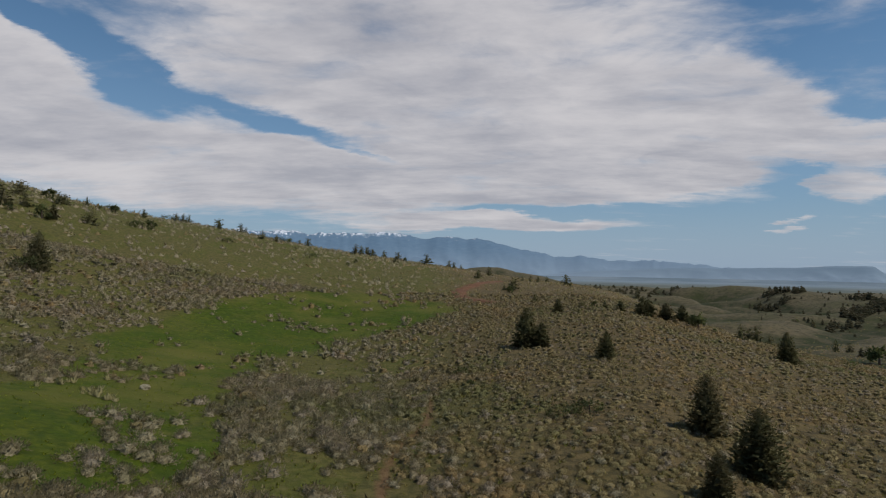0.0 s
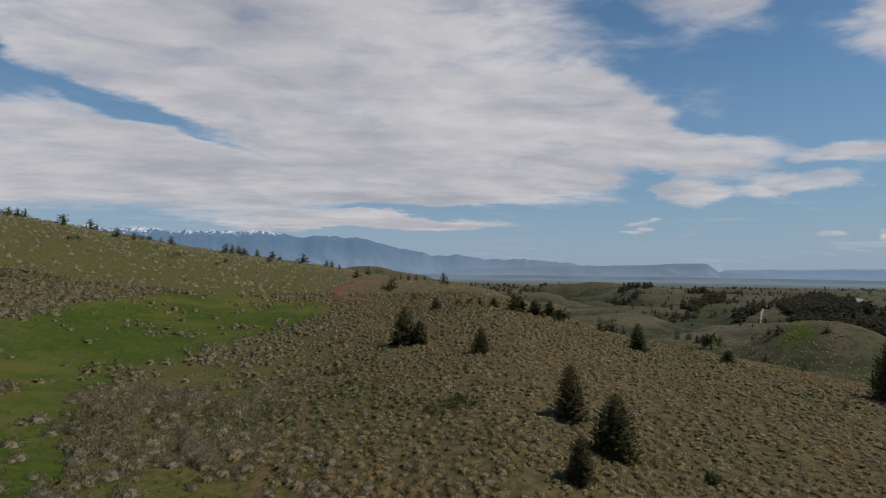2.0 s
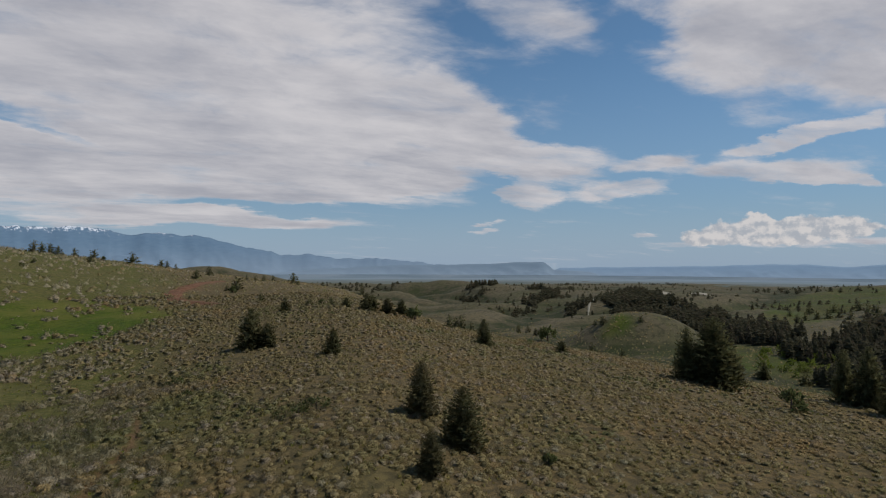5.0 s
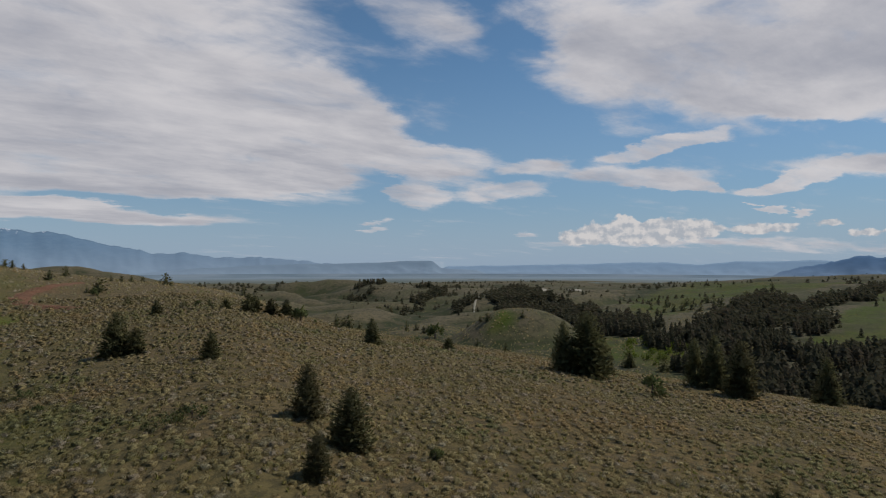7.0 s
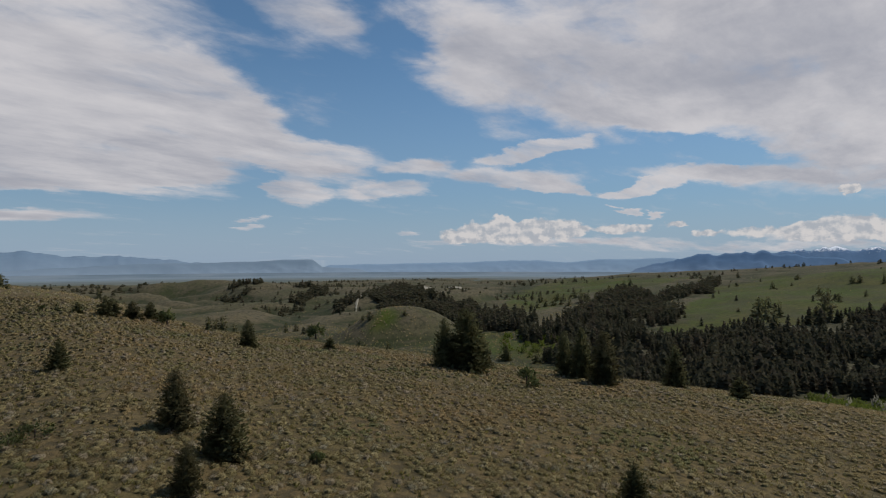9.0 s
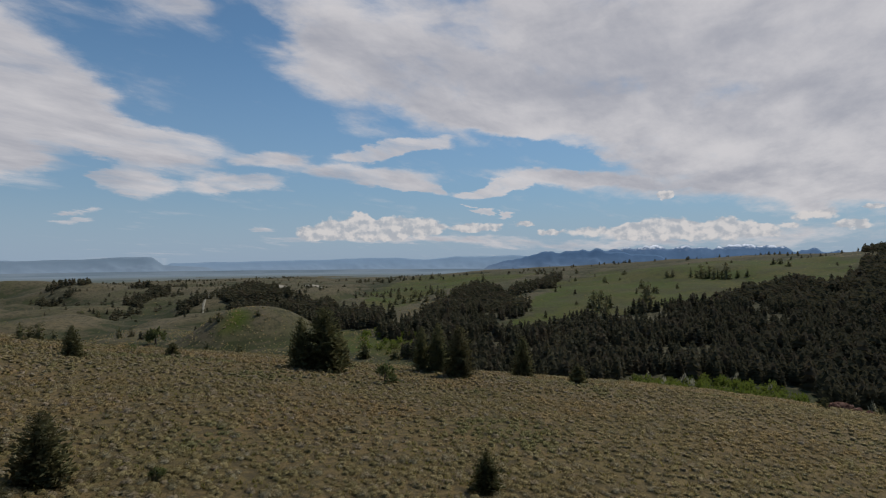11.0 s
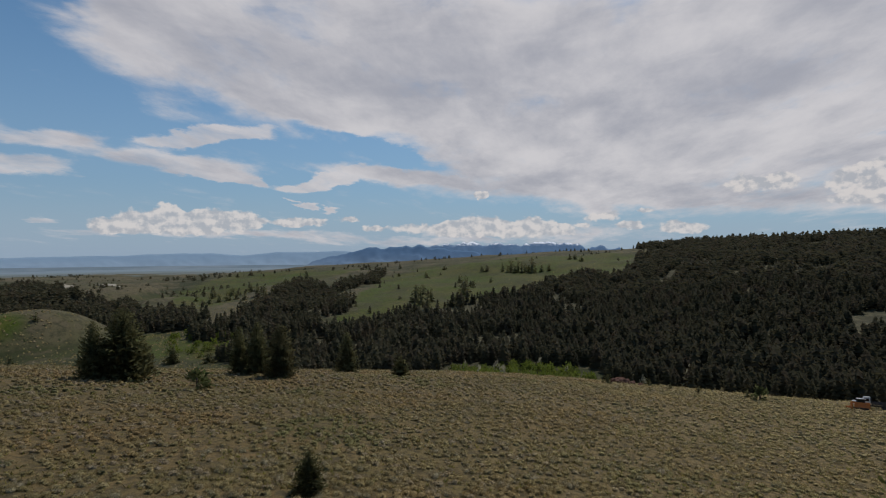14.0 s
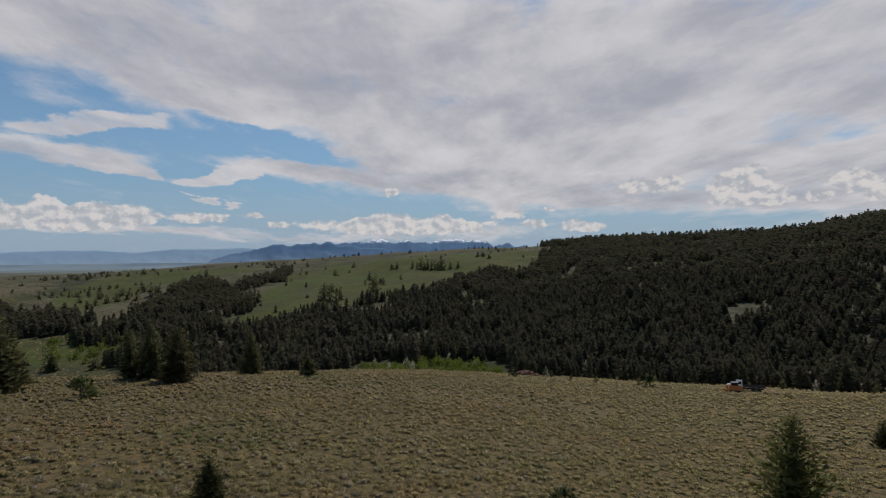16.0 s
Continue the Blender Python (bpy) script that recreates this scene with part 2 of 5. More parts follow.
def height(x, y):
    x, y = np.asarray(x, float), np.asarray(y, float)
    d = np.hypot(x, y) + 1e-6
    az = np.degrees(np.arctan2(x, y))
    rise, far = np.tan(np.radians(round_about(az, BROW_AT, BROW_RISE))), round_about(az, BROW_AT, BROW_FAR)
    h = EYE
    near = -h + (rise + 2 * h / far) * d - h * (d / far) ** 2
    u = (d / 90.0) ** 2
    near = near - round_about(az, HOLLOW_AT, HOLLOW_DEEP) * u * np.exp(1 - u)
    near = near + fbm(x, y, 34, 3, 3) * 0.45 * np.clip(d / 60, 0, 1) + fbm(x, y, 6, 2, 5) * 0.10
    swell = np.clip((d - 150) / 400, 0, 1)
    vale = -38 - 0.018 * d - 0.012 * np.clip(d - 2600, 0, None) + fbm(x, y, 420, 4, 11) * 6.5 * swell * np.clip(1300 / d, 0, 1.2)
    spurs = 0.55 - np.abs(fbm(0.94 * x - 0.34 * y, 2.0 * (0.34 * x + 0.94 * y), 330, 5, 19))
    cuts = np.clip(1 - 2.4 * np.abs(fbm(x + 30 * fbm(x, y, 130, 2, 25), y, 250, 3, 23)), 0, 1) ** 1.3
    vale = vale + (spurs * 14.0 - cuts * 15.0 + 4.0) * swell * np.clip(1000 / d, 0.35, 1)
    top_at = round_about(az, HILL_AT, HILL_FAR)
    top = np.tan(np.radians(round_about(az, HILL_AT, HILL_RISE))) * top_at
    s = np.clip((d - 230) / (top_at - 230), 0, 1)
    foot = -47.0
    hill = foot + (top - foot) * np.sin(s * math.pi / 2) - np.clip(d - top_at, 0, None) * 0.07
    hill = hill + fbm(x, y, 160, 4, 27) * 5.0 * np.sin(s * math.pi) + fbm(x, y, 46, 3, 29) * 1.5 * swell
    land = soft_max(vale, hill, 6.0)
    # a bare brown ridge beyond the near hill, and a low rise in the vale
    land = land + 52.0 * np.exp(-((az - 5.0) / 7.0) ** 2 - ((d - 1500) / 240) ** 2) + 9.0 * np.exp(-((az - 29) / 6.0) ** 2 - ((d - 900) / 120) ** 2)
    land = land - 9.0 * np.exp(-((az - 46.5) / 9.0) ** 2 - ((d - 425) / 45) ** 2)
    off = np.hypot(x - 238, y - 226) / 37.0
    share = np.exp(-(off ** 4))
    land = land * (1 - share) + share * (-26.6 - 11.0 * off ** 2)
    return soft_max(near, land, 3.0) + EYE


def inside(x, y, outline, ragged=0.0, size=20.0, seed=50):
    """How far inside an outline in plan: 1 within, 0 without, with an uneven edge ragged metres wide."""
    x, y = np.asarray(x, float), np.asarray(y, float)
    if ragged:
        x, y = x + fbm(x, y, size, 3, seed) * ragged, y + fbm(x, y, size, 3, seed + 7) * ragged
    within = np.zeros(x.shape, bool)
    px, py = outline[-1]
    for qx, qy in outline:
        cross = ((qy > y) != (py > y)) & (x < (px - qx) * (y - qy) / (py - qy + 1e-12) + qx)
        within ^= cross
        px, py = qx, qy
    return within.astype(float)


# outlines in plan, metres
MEADOW = [(-27, 32), (-33, 46), (-38, 66), (-40, 88), (-35, 116), (-21, 128), (-5, 123), (3, 110), (-0, 100), (-9, 91), (-15, 81), (-21, 69), (-19, 49), (-15, 34), (-14, 26), (-15, 20), (-19, 19)]
WOODS_MAIN = [(215, 120), (233, 94), (286, 96), (333, 76), (360, 61), (369, 29), (385, -2), (455, -22), (473, -62), (448, -87), (490, -102), (565, -118), (621, -206), (531, -297), (498, -414), (354, -348), (182, -178), (181, -152), (198, -111), (202, -50), (202, -20), (205, 32), (195, 78)]
WOODS_KNOB = [(277, 152), (363, 181), (443, 199), (600, 245), (497, 166), (680, 165), (543, 130), (475, 159), (431, 146), (413, 129), (345, 110), (278, 109), (266, 119)]
WOODS_KNOLL = [(368, 397), (457, 475), (545, 540), (640, 600), (509, 461), (432, 369), (432, 330), (320, 188), (274, 161), (255, 182), (262, 205), (275, 240), (300, 290)]
WOODS_LOW = [(273, 164), (258, 135), (256, 106), (230, 92), (220, 115), (233, 137)]
WOODS_GROVE = [(364, 651), (398, 697), (413, 705), (440, 690), (410, 659), (372, 644)]
WOODS_STRING = [(288, 432), (324, 455), (472, 606), (455, 560), (391, 500), (322, 438)]
WOODS_RISE = [(455, 624), (624, 753), (607, 727), (457, 608)]
WOODS_BEND = [(326, 405), (354, 430), (384, 426), (365, 400), (330, 396)]
WOODS_TOP = [(813, -162), (745, -186), (609, -214), (556, -282), (514, -261), (601, -150)]
GREEN_HILL = [(325, 108), (574, 153), (692, 112), (686, 41), (724, -27), (624, -123), (466, -104), (423, -16), (346, 56), (285, 82)]
GREEN_SLOPE = [(634, 400), (833, 427), (769, 289), (735, 196), (605, 228), (507, 260), (333, 202), (253, 169), (205, 119), (197, 156)]
KNOLL_TOP = [(219, 230), (229, 233), (228, 222), (214, 210), (206, 215), (209, 226)]
CREEK = [(223, 157), (262, 161), (243, 121), (205, 106), (199, 125)]
THICKET = [(166, 18), (196, 22), (203, 5), (200, -25), (166, -21), (160, 0)]
DIRT_LOOP = [(3, 136), (8, 150), (17, 175), (16, 160), (9, 145), (6, 132), (8, 122), (12, 118), (8, 116), (4, 125)]


def forest_at(x, y):
    f = inside(x, y, WOODS_MAIN, 15, 45)
    for outline in (WOODS_KNOB, WOODS_KNOLL, WOODS_TOP, WOODS_GROVE, WOODS_LOW, WOODS_STRING, WOODS_RISE, WOODS_BEND):
        f = np.maximum(f, inside(x, y, outline, 9, 40))
    return f


def meadow_at(x, y):
    return np.maximum(inside(x, y, MEADOW, 3.0, 14), 0.0)


def trail_at(x, y):
    """The narrow footpath that runs up the slope."""
    middle = -5.65 + 0.1065 * y
    return (np.abs(x - middle - 0.5 * np.sin(y * 0.35)) < 0.30) & (y > 14) & (y < 47)


def build_ground():
    rings = np.concatenate([[0.01, 2.0], np.geomspace(5, 4950, 330)])
    turns = np.radians(np.concatenate([np.arange(-48, 140, 0.52), np.arange(140, 312, 2.0)]))
    r, a = np.meshgrid(rings, turns, indexing="ij")
    x, y = r * np.sin(a) + 0.9, r * np.cos(a) - 0.6
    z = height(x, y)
    n, m = r.shape
    verts = np.stack([x, y, z], -1).reshape(-1, 3)
    i, j = np.meshgrid(np.arange(n - 1), np.arange(m), indexing="ij")
    k = (j + 1) % m
    quads = np.stack([i * m + j, i * m + k, (i + 1) * m + k, (i + 1) * m + j], -1).reshape(-1, 4)[:, ::-1]
    mesh = mesh_from(verts, quads, smooth=True)
    fx, fy = x.ravel(), y.ravel()
    far = np.hypot(fx, fy)
    give(mesh, "meadow", soften(np.maximum(meadow_at(x, y), inside(x, y, KNOLL_TOP, 2.0, 10))).ravel())
    give(mesh, "lush", np.maximum.reduce([inside(fx, fy, o, 14, 50) for o in (GREEN_HILL, GREEN_SLOPE, CREEK)]))
    give(mesh, "vale", np.clip((fz_drop(fx, fy) - 25) / 12, 0, 1))
    give(mesh, "west", np.clip((9 - fx + 5 * fbm(fx, fy, 12, 2, 160)) / 14, 0, 1))
    give(mesh, "ridge", lie_of(fx, fy))
    give(mesh, "wood", forest_at(fx, fy))
    give(mesh, "dirt", np.maximum(0.35 * inside(fx, fy, DIRT_LOOP, 1.5, 8), 0.65 * trail_at(fx, fy)))
    ob = new("ground", mesh)
    mesh.materials.append(GROUND)
    return tagged(ob, "rolling hillside of dry sagebrush steppe and green grass", "ground", kind="structure")


def lie_of(x, y):
    """0 in the hollows, where it stays moist, 1 on the dry crests."""
    here, total = height(x, y), 0.0
    for reach, depth in ((28, 2.2), (80, 7.0)):
        ring = sum(height(x + reach * math.cos(q * math.pi / 3), y + reach * math.sin(q * math.pi / 3)) for q in range(6)) / 6
        total = total + (here - ring) / depth
    return np.clip(0.5 + 0.5 * total, 0, 1)


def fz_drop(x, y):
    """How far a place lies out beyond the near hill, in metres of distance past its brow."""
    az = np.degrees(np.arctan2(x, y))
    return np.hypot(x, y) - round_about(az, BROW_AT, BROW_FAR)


def soften(v):
    p = np.pad(v, 1, mode="edge")
    return (p[1:-1, 1:-1] * 2 + p[:-2, 1:-1] + p[2:, 1:-1] + p[1:-1, :-2] + p[1:-1, 2:]) / 6


def mesh_from(verts, faces, smooth=False, name="mesh"):
    verts, faces = np.asarray(verts, np.float32), np.asarray(faces, np.int32)
    mesh = bpy.data.meshes.new(name)
    k = faces.shape[1]
    mesh.vertices.add(len(verts))
    mesh.vertices.foreach_set("co", verts.ravel())
    mesh.loops.add(faces.size)
    mesh.loops.foreach_set("vertex_index", faces.ravel())
    mesh.polygons.add(len(faces))
    mesh.polygons.foreach_set("loop_start", np.arange(0, faces.size, k, dtype=np.int32))
    mesh.polygons.foreach_set("use_smooth", np.full(len(faces), smooth))
    mesh.update(calc_edges=True)
    return mesh


def lit_as(mesh, normals):
    """Shade thin leaves as the rounded mass that they make up."""
    mesh.normals_split_custom_set_from_vertices(np.asarray(normals, np.float32))


def give(mesh, name, values):
    mesh.attributes.new(name, "FLOAT", "POINT").data.foreach_set("value", np.asarray(values, np.float32))


# ---------------------------------------------------------------- materials
def material(name):
    mat = bpy.data.materials.new(name)
    mat.use_nodes = True
    g = Graph(mat.node_tree)
    bsdf = g.add("ShaderNodeBsdfPrincipled")
    bsdf.inputs["Roughness"].default_value = 0.9
    bsdf.inputs["Specular IOR Level"].default_value = 0.15
    out = g.add("ShaderNodeOutputMaterial")
    g.put(out.inputs[0], bsdf.outputs[0])
    return mat, g, bsdf


def place_of(g):
    return g.add("ShaderNodeNewGeometry").outputs["Position"]


def read(g, name):
    return g.add("ShaderNodeAttribute", attribute_name=name).outputs["Fac"]


def ground_material():
    mat, g, bsdf = material("steppe")
    p = place_of(g)
    broad, mid, small = g.noise(p, 0.022, 5.0, 0.6), g.noise(p, 0.16, 6.0, 0.65), g.noise(p, 1.6, 8.0, 0.7)
    straw = g.mix(g.ramp(mid, 0.35, 0.65), (0.200, 0.132, 0.055), (0.150, 0.115, 0.043))
    straw = g.mix(g.ramp(broad, 0.42, 0.62), straw, (0.185, 0.132, 0.060))
    x, y, z = g.split(p)
    straw = g.mix(g.math("MULTIPLY", g.ramp(y, 40.0, -60.0), 0.6), straw, (0.300, 0.212, 0.088))
    soil = g.mix(g.ramp(small, 0.40, 0.60), (0.092, 0.070, 0.034), straw)
    lush = g.mix(g.ramp(mid, 0.38, 0.66), (0.076, 0.112, 0.006), (0.120, 0.132, 0.013))
    lush = g.mix(g.ramp(small, 0.38, 0.62), g.mix(0.7, lush, (0.030, 0.052, 0.006)), lush)
    lush = g.mix(g.ramp(g.noise(p, 0.5, 8.0, 0.75), 0.48, 0.62, 0.0, 0.55), lush, (0.040, 0.072, 0.005))
    lush = g.mix(g.ramp(g.noise(p, 0.055, 5.0, 0.65), 0.48, 0.66), lush, (0.135, 0.130, 0.024))
    lie = g.math("MULTIPLY_ADD", g.math("SUBTRACT", g.noise(p, 0.03, 6.0, 0.7), 0.5), 0.7, read(g, "ridge"))
    far = g.mix(g.ramp(lie, 0.22, 0.5), (0.040, 0.046, 0.016), (0.098, 0.086, 0.042))
    far = g.mix(g.ramp(lie, 0.5, 0.85), far, (0.152, 0.120, 0.066))
    far = g.mix(g.ramp(g.noise(p, 0.009, 5.0, 0.65), 0.46, 0.62, 0.0, 0.6), far, (0.082, 0.084, 0.032))
    far = g.mix(g.ramp(g.noise(p, 0.06, 7.0, 0.75), 0.47, 0.60, 0.0, 0.75), far, (0.125, 0.100, 0.058))
    far = g.mix(g.ramp(g.noise(p, 0.26, 8.0, 0.8), 0.47, 0.60, 0.0, 0.85), far, (0.052, 0.050, 0.024))
    soil = g.mix(read(g, "vale"), soil, far)
    fresh = g.mix(g.ramp(broad, 0.35, 0.6), (0.110, 0.124, 0.018), (0.148, 0.136, 0.034))
    fresh = g.mix(g.ramp(small, 0.42, 0.62), (0.078, 0.086, 0.014), fresh)
    fresh = g.mix(g.ramp(g.noise(p, 0.7, 7.0, 0.75), 0.50, 0.66, 0.0, 0.7), fresh, (0.175, 0.150, 0.050))
    soil = g.mix(g.math("MULTIPLY", read(g, "west"), g.ramp(mid, 0.3, 0.6, 1.0, 0.55)), soil, fresh)
    patch = g.math("MULTIPLY", read(g, "meadow"), g.ramp(g.noise(p, 0.30, 6.0, 0.7), 0.25, 0.5, 0.35, 1.0))
    colour = g.mix(patch, soil, lush)
    hill = g.mix(g.ramp(broad, 0.4, 0.62), (0.074, 0.098, 0.012), (0.116, 0.104, 0.028))
    hill = g.mix(g.ramp(g.noise(p, 0.035, 8.0, 0.75), 0.45, 0.62), hill, (0.080, 0.076, 0.030))
    hill = g.mix(g.ramp(g.noise(p, 0.3, 6.0, 0.8), 0.48, 0.62), hill, (0.055, 0.062, 0.018))
    colour = g.mix(g.math("MULTIPLY", read(g, "lush"), 0.9), colour, hill)
    floor = g.mix(g.ramp(mid, 0.45, 0.65), (0.075, 0.068, 0.038), (0.16, 0.14, 0.08))
    colour = g.mix(g.math("MULTIPLY", read(g, "wood"), 0.85), colour, floor)
    red = g.mix(g.ramp(small, 0.35, 0.65), (0.20, 0.085, 0.045), (0.27, 0.14, 0.08))
    colour = g.mix(g.math("MULTIPLY", read(g, "dirt"), 0.85), colour, red)
    g.put(bsdf.inputs["Base Color"], colour)
    bump = g.add("ShaderNodeBump")
    bump.inputs["Strength"].default_value, bump.inputs["Distance"].default_value = 0.6, 0.25
    g.put(bump.inputs["Height"], g.math("ADD", small, g.math("MULTIPLY", g.noise(p, 7.0, 4.0, 0.7), 0.4)))
    g.put(bsdf.inputs["Normal"], bump.outputs[0])
    return mat


def leaf_material(name, a, b, c, through_light=0.3):
    """Foliage whose colour runs from a to b from plant to plant, with a share of c; thin leaves let some light through."""
    mat, g, bsdf = material(name)
    t = read(g, "tint")
    info = g.add("ShaderNodeObjectInfo").outputs["Random"]
    t = g.math("FRACT", g.math("ADD", t, info))
    col = g.mix(t, a, b)
    col = g.mix(g.ramp(g.noise(place_of(g), 0.09, 3.0), 0.45, 0.7), col, c)
    g.put(bsdf.inputs["Base Color"], col)
    bsdf.inputs["Roughness"].default_value = 0.8
    thin = g.add("ShaderNodeBsdfTranslucent")
    g.put(thin.inputs["Color"], col)
    both = g.add("ShaderNodeMixShader")
    both.inputs[0].default_value = through_light
    g.put(both.inputs[1], bsdf.outputs[0])
    g.put(both.inputs[2], thin.outputs[0])
    out = [n for n in g.tree.nodes if n.type == "OUTPUT_MATERIAL"][0]
    g.put(out.inputs[0], both.outputs[0])
    return mat


def sage_material(name, a, b, tan, green, lilac, gold, twiggy):
    """Small-leaved shrubs: pale leaf tufts over darker twigs, the colour drifting over the hillside."""
    mat, g, bsdf = material(name)
    p = place_of(g)
    t = read(g, "tint")
    col = g.mix(t, a, b)
    col = g.mix(g.ramp(g.noise(p, 0.055, 4.0, 0.6), 0.46, 0.62, 0.0, 0.75), col, tan)
    col = g.mix(g.ramp(g.noise(g.vector("ADD", p, (70.0, 30.0, 0.0)), 0.075, 5.0, 0.65), 0.50, 0.66, 0.0, 0.8), col, green)
    col = g.mix(g.ramp(g.math("FRACT", g.math("MULTIPLY", t, 7.3)), 0.78, 0.9, 0.0, 0.7), col, lilac)
    x, y, z = g.split(p)
    col = g.mix(g.math("MULTIPLY", g.ramp(y, 40.0, -60.0), 0.6), col, gold)
    col = g.mix(g.ramp(read(g, "leafy"), 0.0, 1.0, twiggy, 0.0), col, (0.110, 0.088, 0.054))
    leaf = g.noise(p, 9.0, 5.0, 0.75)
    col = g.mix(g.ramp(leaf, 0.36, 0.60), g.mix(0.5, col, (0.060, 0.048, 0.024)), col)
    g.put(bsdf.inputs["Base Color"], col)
    bump = g.add("ShaderNodeBump")
    bump.inputs["Strength"].default_value, bump.inputs["Distance"].default_value = 0.8, 0.10
    g.put(bump.inputs["Height"], leaf)
    g.put(bsdf.inputs["Normal"], bump.outputs[0])
    thin = g.add("ShaderNodeBsdfTranslucent")
    g.put(thin.inputs["Color"], col)
    both = g.add("ShaderNodeMixShader")
    g.put(both.inputs[0], g.math("MULTIPLY", read(g, "leafy"), 0.5))
    g.put(both.inputs[1], bsdf.outputs[0])
    g.put(both.inputs[2], thin.outputs[0])
    out = [n for n in g.tree.nodes if n.type == "OUTPUT_MATERIAL"][0]
    g.put(out.inputs[0], both.outputs[0])
    return mat


def plain_material():
    """Open country miles off: olive bands of land that fade into blue air."""
    mat, g, bsdf = material("hazy_plain")
    x, y, z = g.split(place_of(g))
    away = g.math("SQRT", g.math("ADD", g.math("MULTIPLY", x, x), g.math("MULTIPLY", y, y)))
    round_it = g.math("ARCTAN2", x, y)
    strip = g.noise(g.join(g.math("MULTIPLY", round_it, 9.0), g.math("MULTIPLY", away, 0.011), 0.0), 1.0, 6.0, 0.65)
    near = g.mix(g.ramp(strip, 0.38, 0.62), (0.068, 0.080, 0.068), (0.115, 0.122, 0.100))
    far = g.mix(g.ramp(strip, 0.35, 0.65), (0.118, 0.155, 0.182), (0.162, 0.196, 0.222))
    # the blue haze is colour mixed in by distance and made to glow
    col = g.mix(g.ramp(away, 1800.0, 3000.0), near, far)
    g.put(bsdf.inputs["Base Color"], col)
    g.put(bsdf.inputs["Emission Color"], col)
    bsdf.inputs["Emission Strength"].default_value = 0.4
    bsdf.inputs["Roughness"].default_value = 1.0
    return mat


def bark_material():
    mat, g, bsdf = material("bark")
    n = g.noise(g.vector("MULTIPLY", place_of(g), (9.0, 9.0, 2.0)), 1.5, 6.0, 0.7)
    g.put(bsdf.inputs["Base Color"], g.mix(n, (0.05, 0.036, 0.025), (0.16, 0.12, 0.09)))
    return mat


def distance_material(name, low, high, snow=0.0, glow=0.5, snow_from=100.0, haze=0.12, haze_top=40.0, grain=0.012, patchy=150.0):
    """Far mountains, the blue of the air between painted into base colour and emission."""
    mat, g, bsdf = material(name)
    p = place_of(g)
    x, y, z = g.split(p)
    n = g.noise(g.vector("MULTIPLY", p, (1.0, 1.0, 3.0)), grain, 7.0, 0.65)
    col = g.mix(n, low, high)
    # paler haze painted over the foot of the slopes
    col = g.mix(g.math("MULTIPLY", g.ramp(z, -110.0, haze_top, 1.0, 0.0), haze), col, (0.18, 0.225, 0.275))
    if snow:
        lie = g.math("MULTIPLY_ADD", g.math("SUBTRACT", g.noise(g.vector("MULTIPLY", p, (1.0, 1.0, 0.7)), 0.045, 6.0, 0.7), 0.5), patchy, z)
        col = g.mix(g.math("MULTIPLY", g.ramp(lie, snow_from, snow_from + 25), snow), col, (0.62, 0.64, 0.68))
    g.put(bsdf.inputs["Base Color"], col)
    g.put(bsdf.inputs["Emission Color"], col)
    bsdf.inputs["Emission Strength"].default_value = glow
    bsdf.inputs["Roughness"].default_value = 1.0
    return mat


def earth_material(name, a, b, grain=1.4):
    mat, g, bsdf = material(name)
    p = place_of(g)
    n = g.mix(g.ramp(g.noise(p, grain, 7.0, 0.7), 0.3, 0.7), a, b)
    n = g.mix(g.ramp(g.noise(p, grain * 0.15, 4.0, 0.6), 0.4, 0.7, 0.0, 0.5), n, (a[0] * 0.7, a[1] * 0.8, a[2] * 0.8))
    g.put(bsdf.inputs["Base Color"], n)
    bump = g.add("ShaderNodeBump")
    bump.inputs["Strength"].default_value, bump.inputs["Distance"].default_value = 0.7, 0.12
    g.put(bump.inputs["Height"], g.noise(p, grain * 4, 6.0, 0.7))
    g.put(bsdf.inputs["Normal"], bump.outputs[0])
    return mat


def paint_material(name, colour, rough=0.4, metal=0.0, dirt=0.35):
    mat, g, bsdf = material(name)
    p = place_of(g)
    dust = g.math("MULTIPLY", g.ramp(g.noise(p, 3.0, 6.0, 0.7), 0.4, 0.75), dirt)
    g.put(bsdf.inputs["Base Color"], g.mix(dust, colour, (0.22, 0.17, 0.11)))
    bsdf.inputs["Roughness"].default_value, bsdf.inputs["Metallic"].default_value = rough, metal
    bsdf.inputs["Specular IOR Level"].default_value = 0.5
    return mat


GROUND = ground_material()
RED_EARTH = earth_material("red_earth", (0.165, 0.074, 0.040), (0.24, 0.12, 0.066))
GRAVEL = earth_material("pale_gravel", (0.30, 0.26, 0.19), (0.42, 0.37, 0.28), 0.5)
TRACK = earth_material("bare_track", (0.20, 0.15, 0.085), (0.28, 0.20, 0.12))
RED_ROCK = earth_material("red_rock", (0.14, 0.066, 0.044), (0.22, 0.12, 0.082), 0.9)
PALE_ROCK = earth_material("pale_rock", (0.33, 0.27, 0.17), (0.46, 0.39, 0.26), 3.0)
WHITE_PAINT = paint_material("white_paint", (0.78, 0.78, 0.76))
ORANGE_PAINT = paint_material("orange_paint", (0.62, 0.22, 0.05), 0.5)
DARK_STEEL = paint_material("dark_steel", (0.045, 0.045, 0.05), 0.55, 0.3)
RUBBER = paint_material("rubber", (0.025, 0.025, 0.025), 0.85)
DARK_GLASS = paint_material("dark_glass", (0.02, 0.025, 0.03), 0.06, 0.0, 0.1)
SPRUCE = leaf_material("spruce_needles", (0.160, 0.164, 0.076), (0.255, 0.238, 0.106), (0.225, 0.195, 0.100), 0.5)
PINE = leaf_material("pine_needles", (0.200, 0.220, 0.075), (0.300, 0.305, 0.110), (0.240, 0.240, 0.095), 0.55)
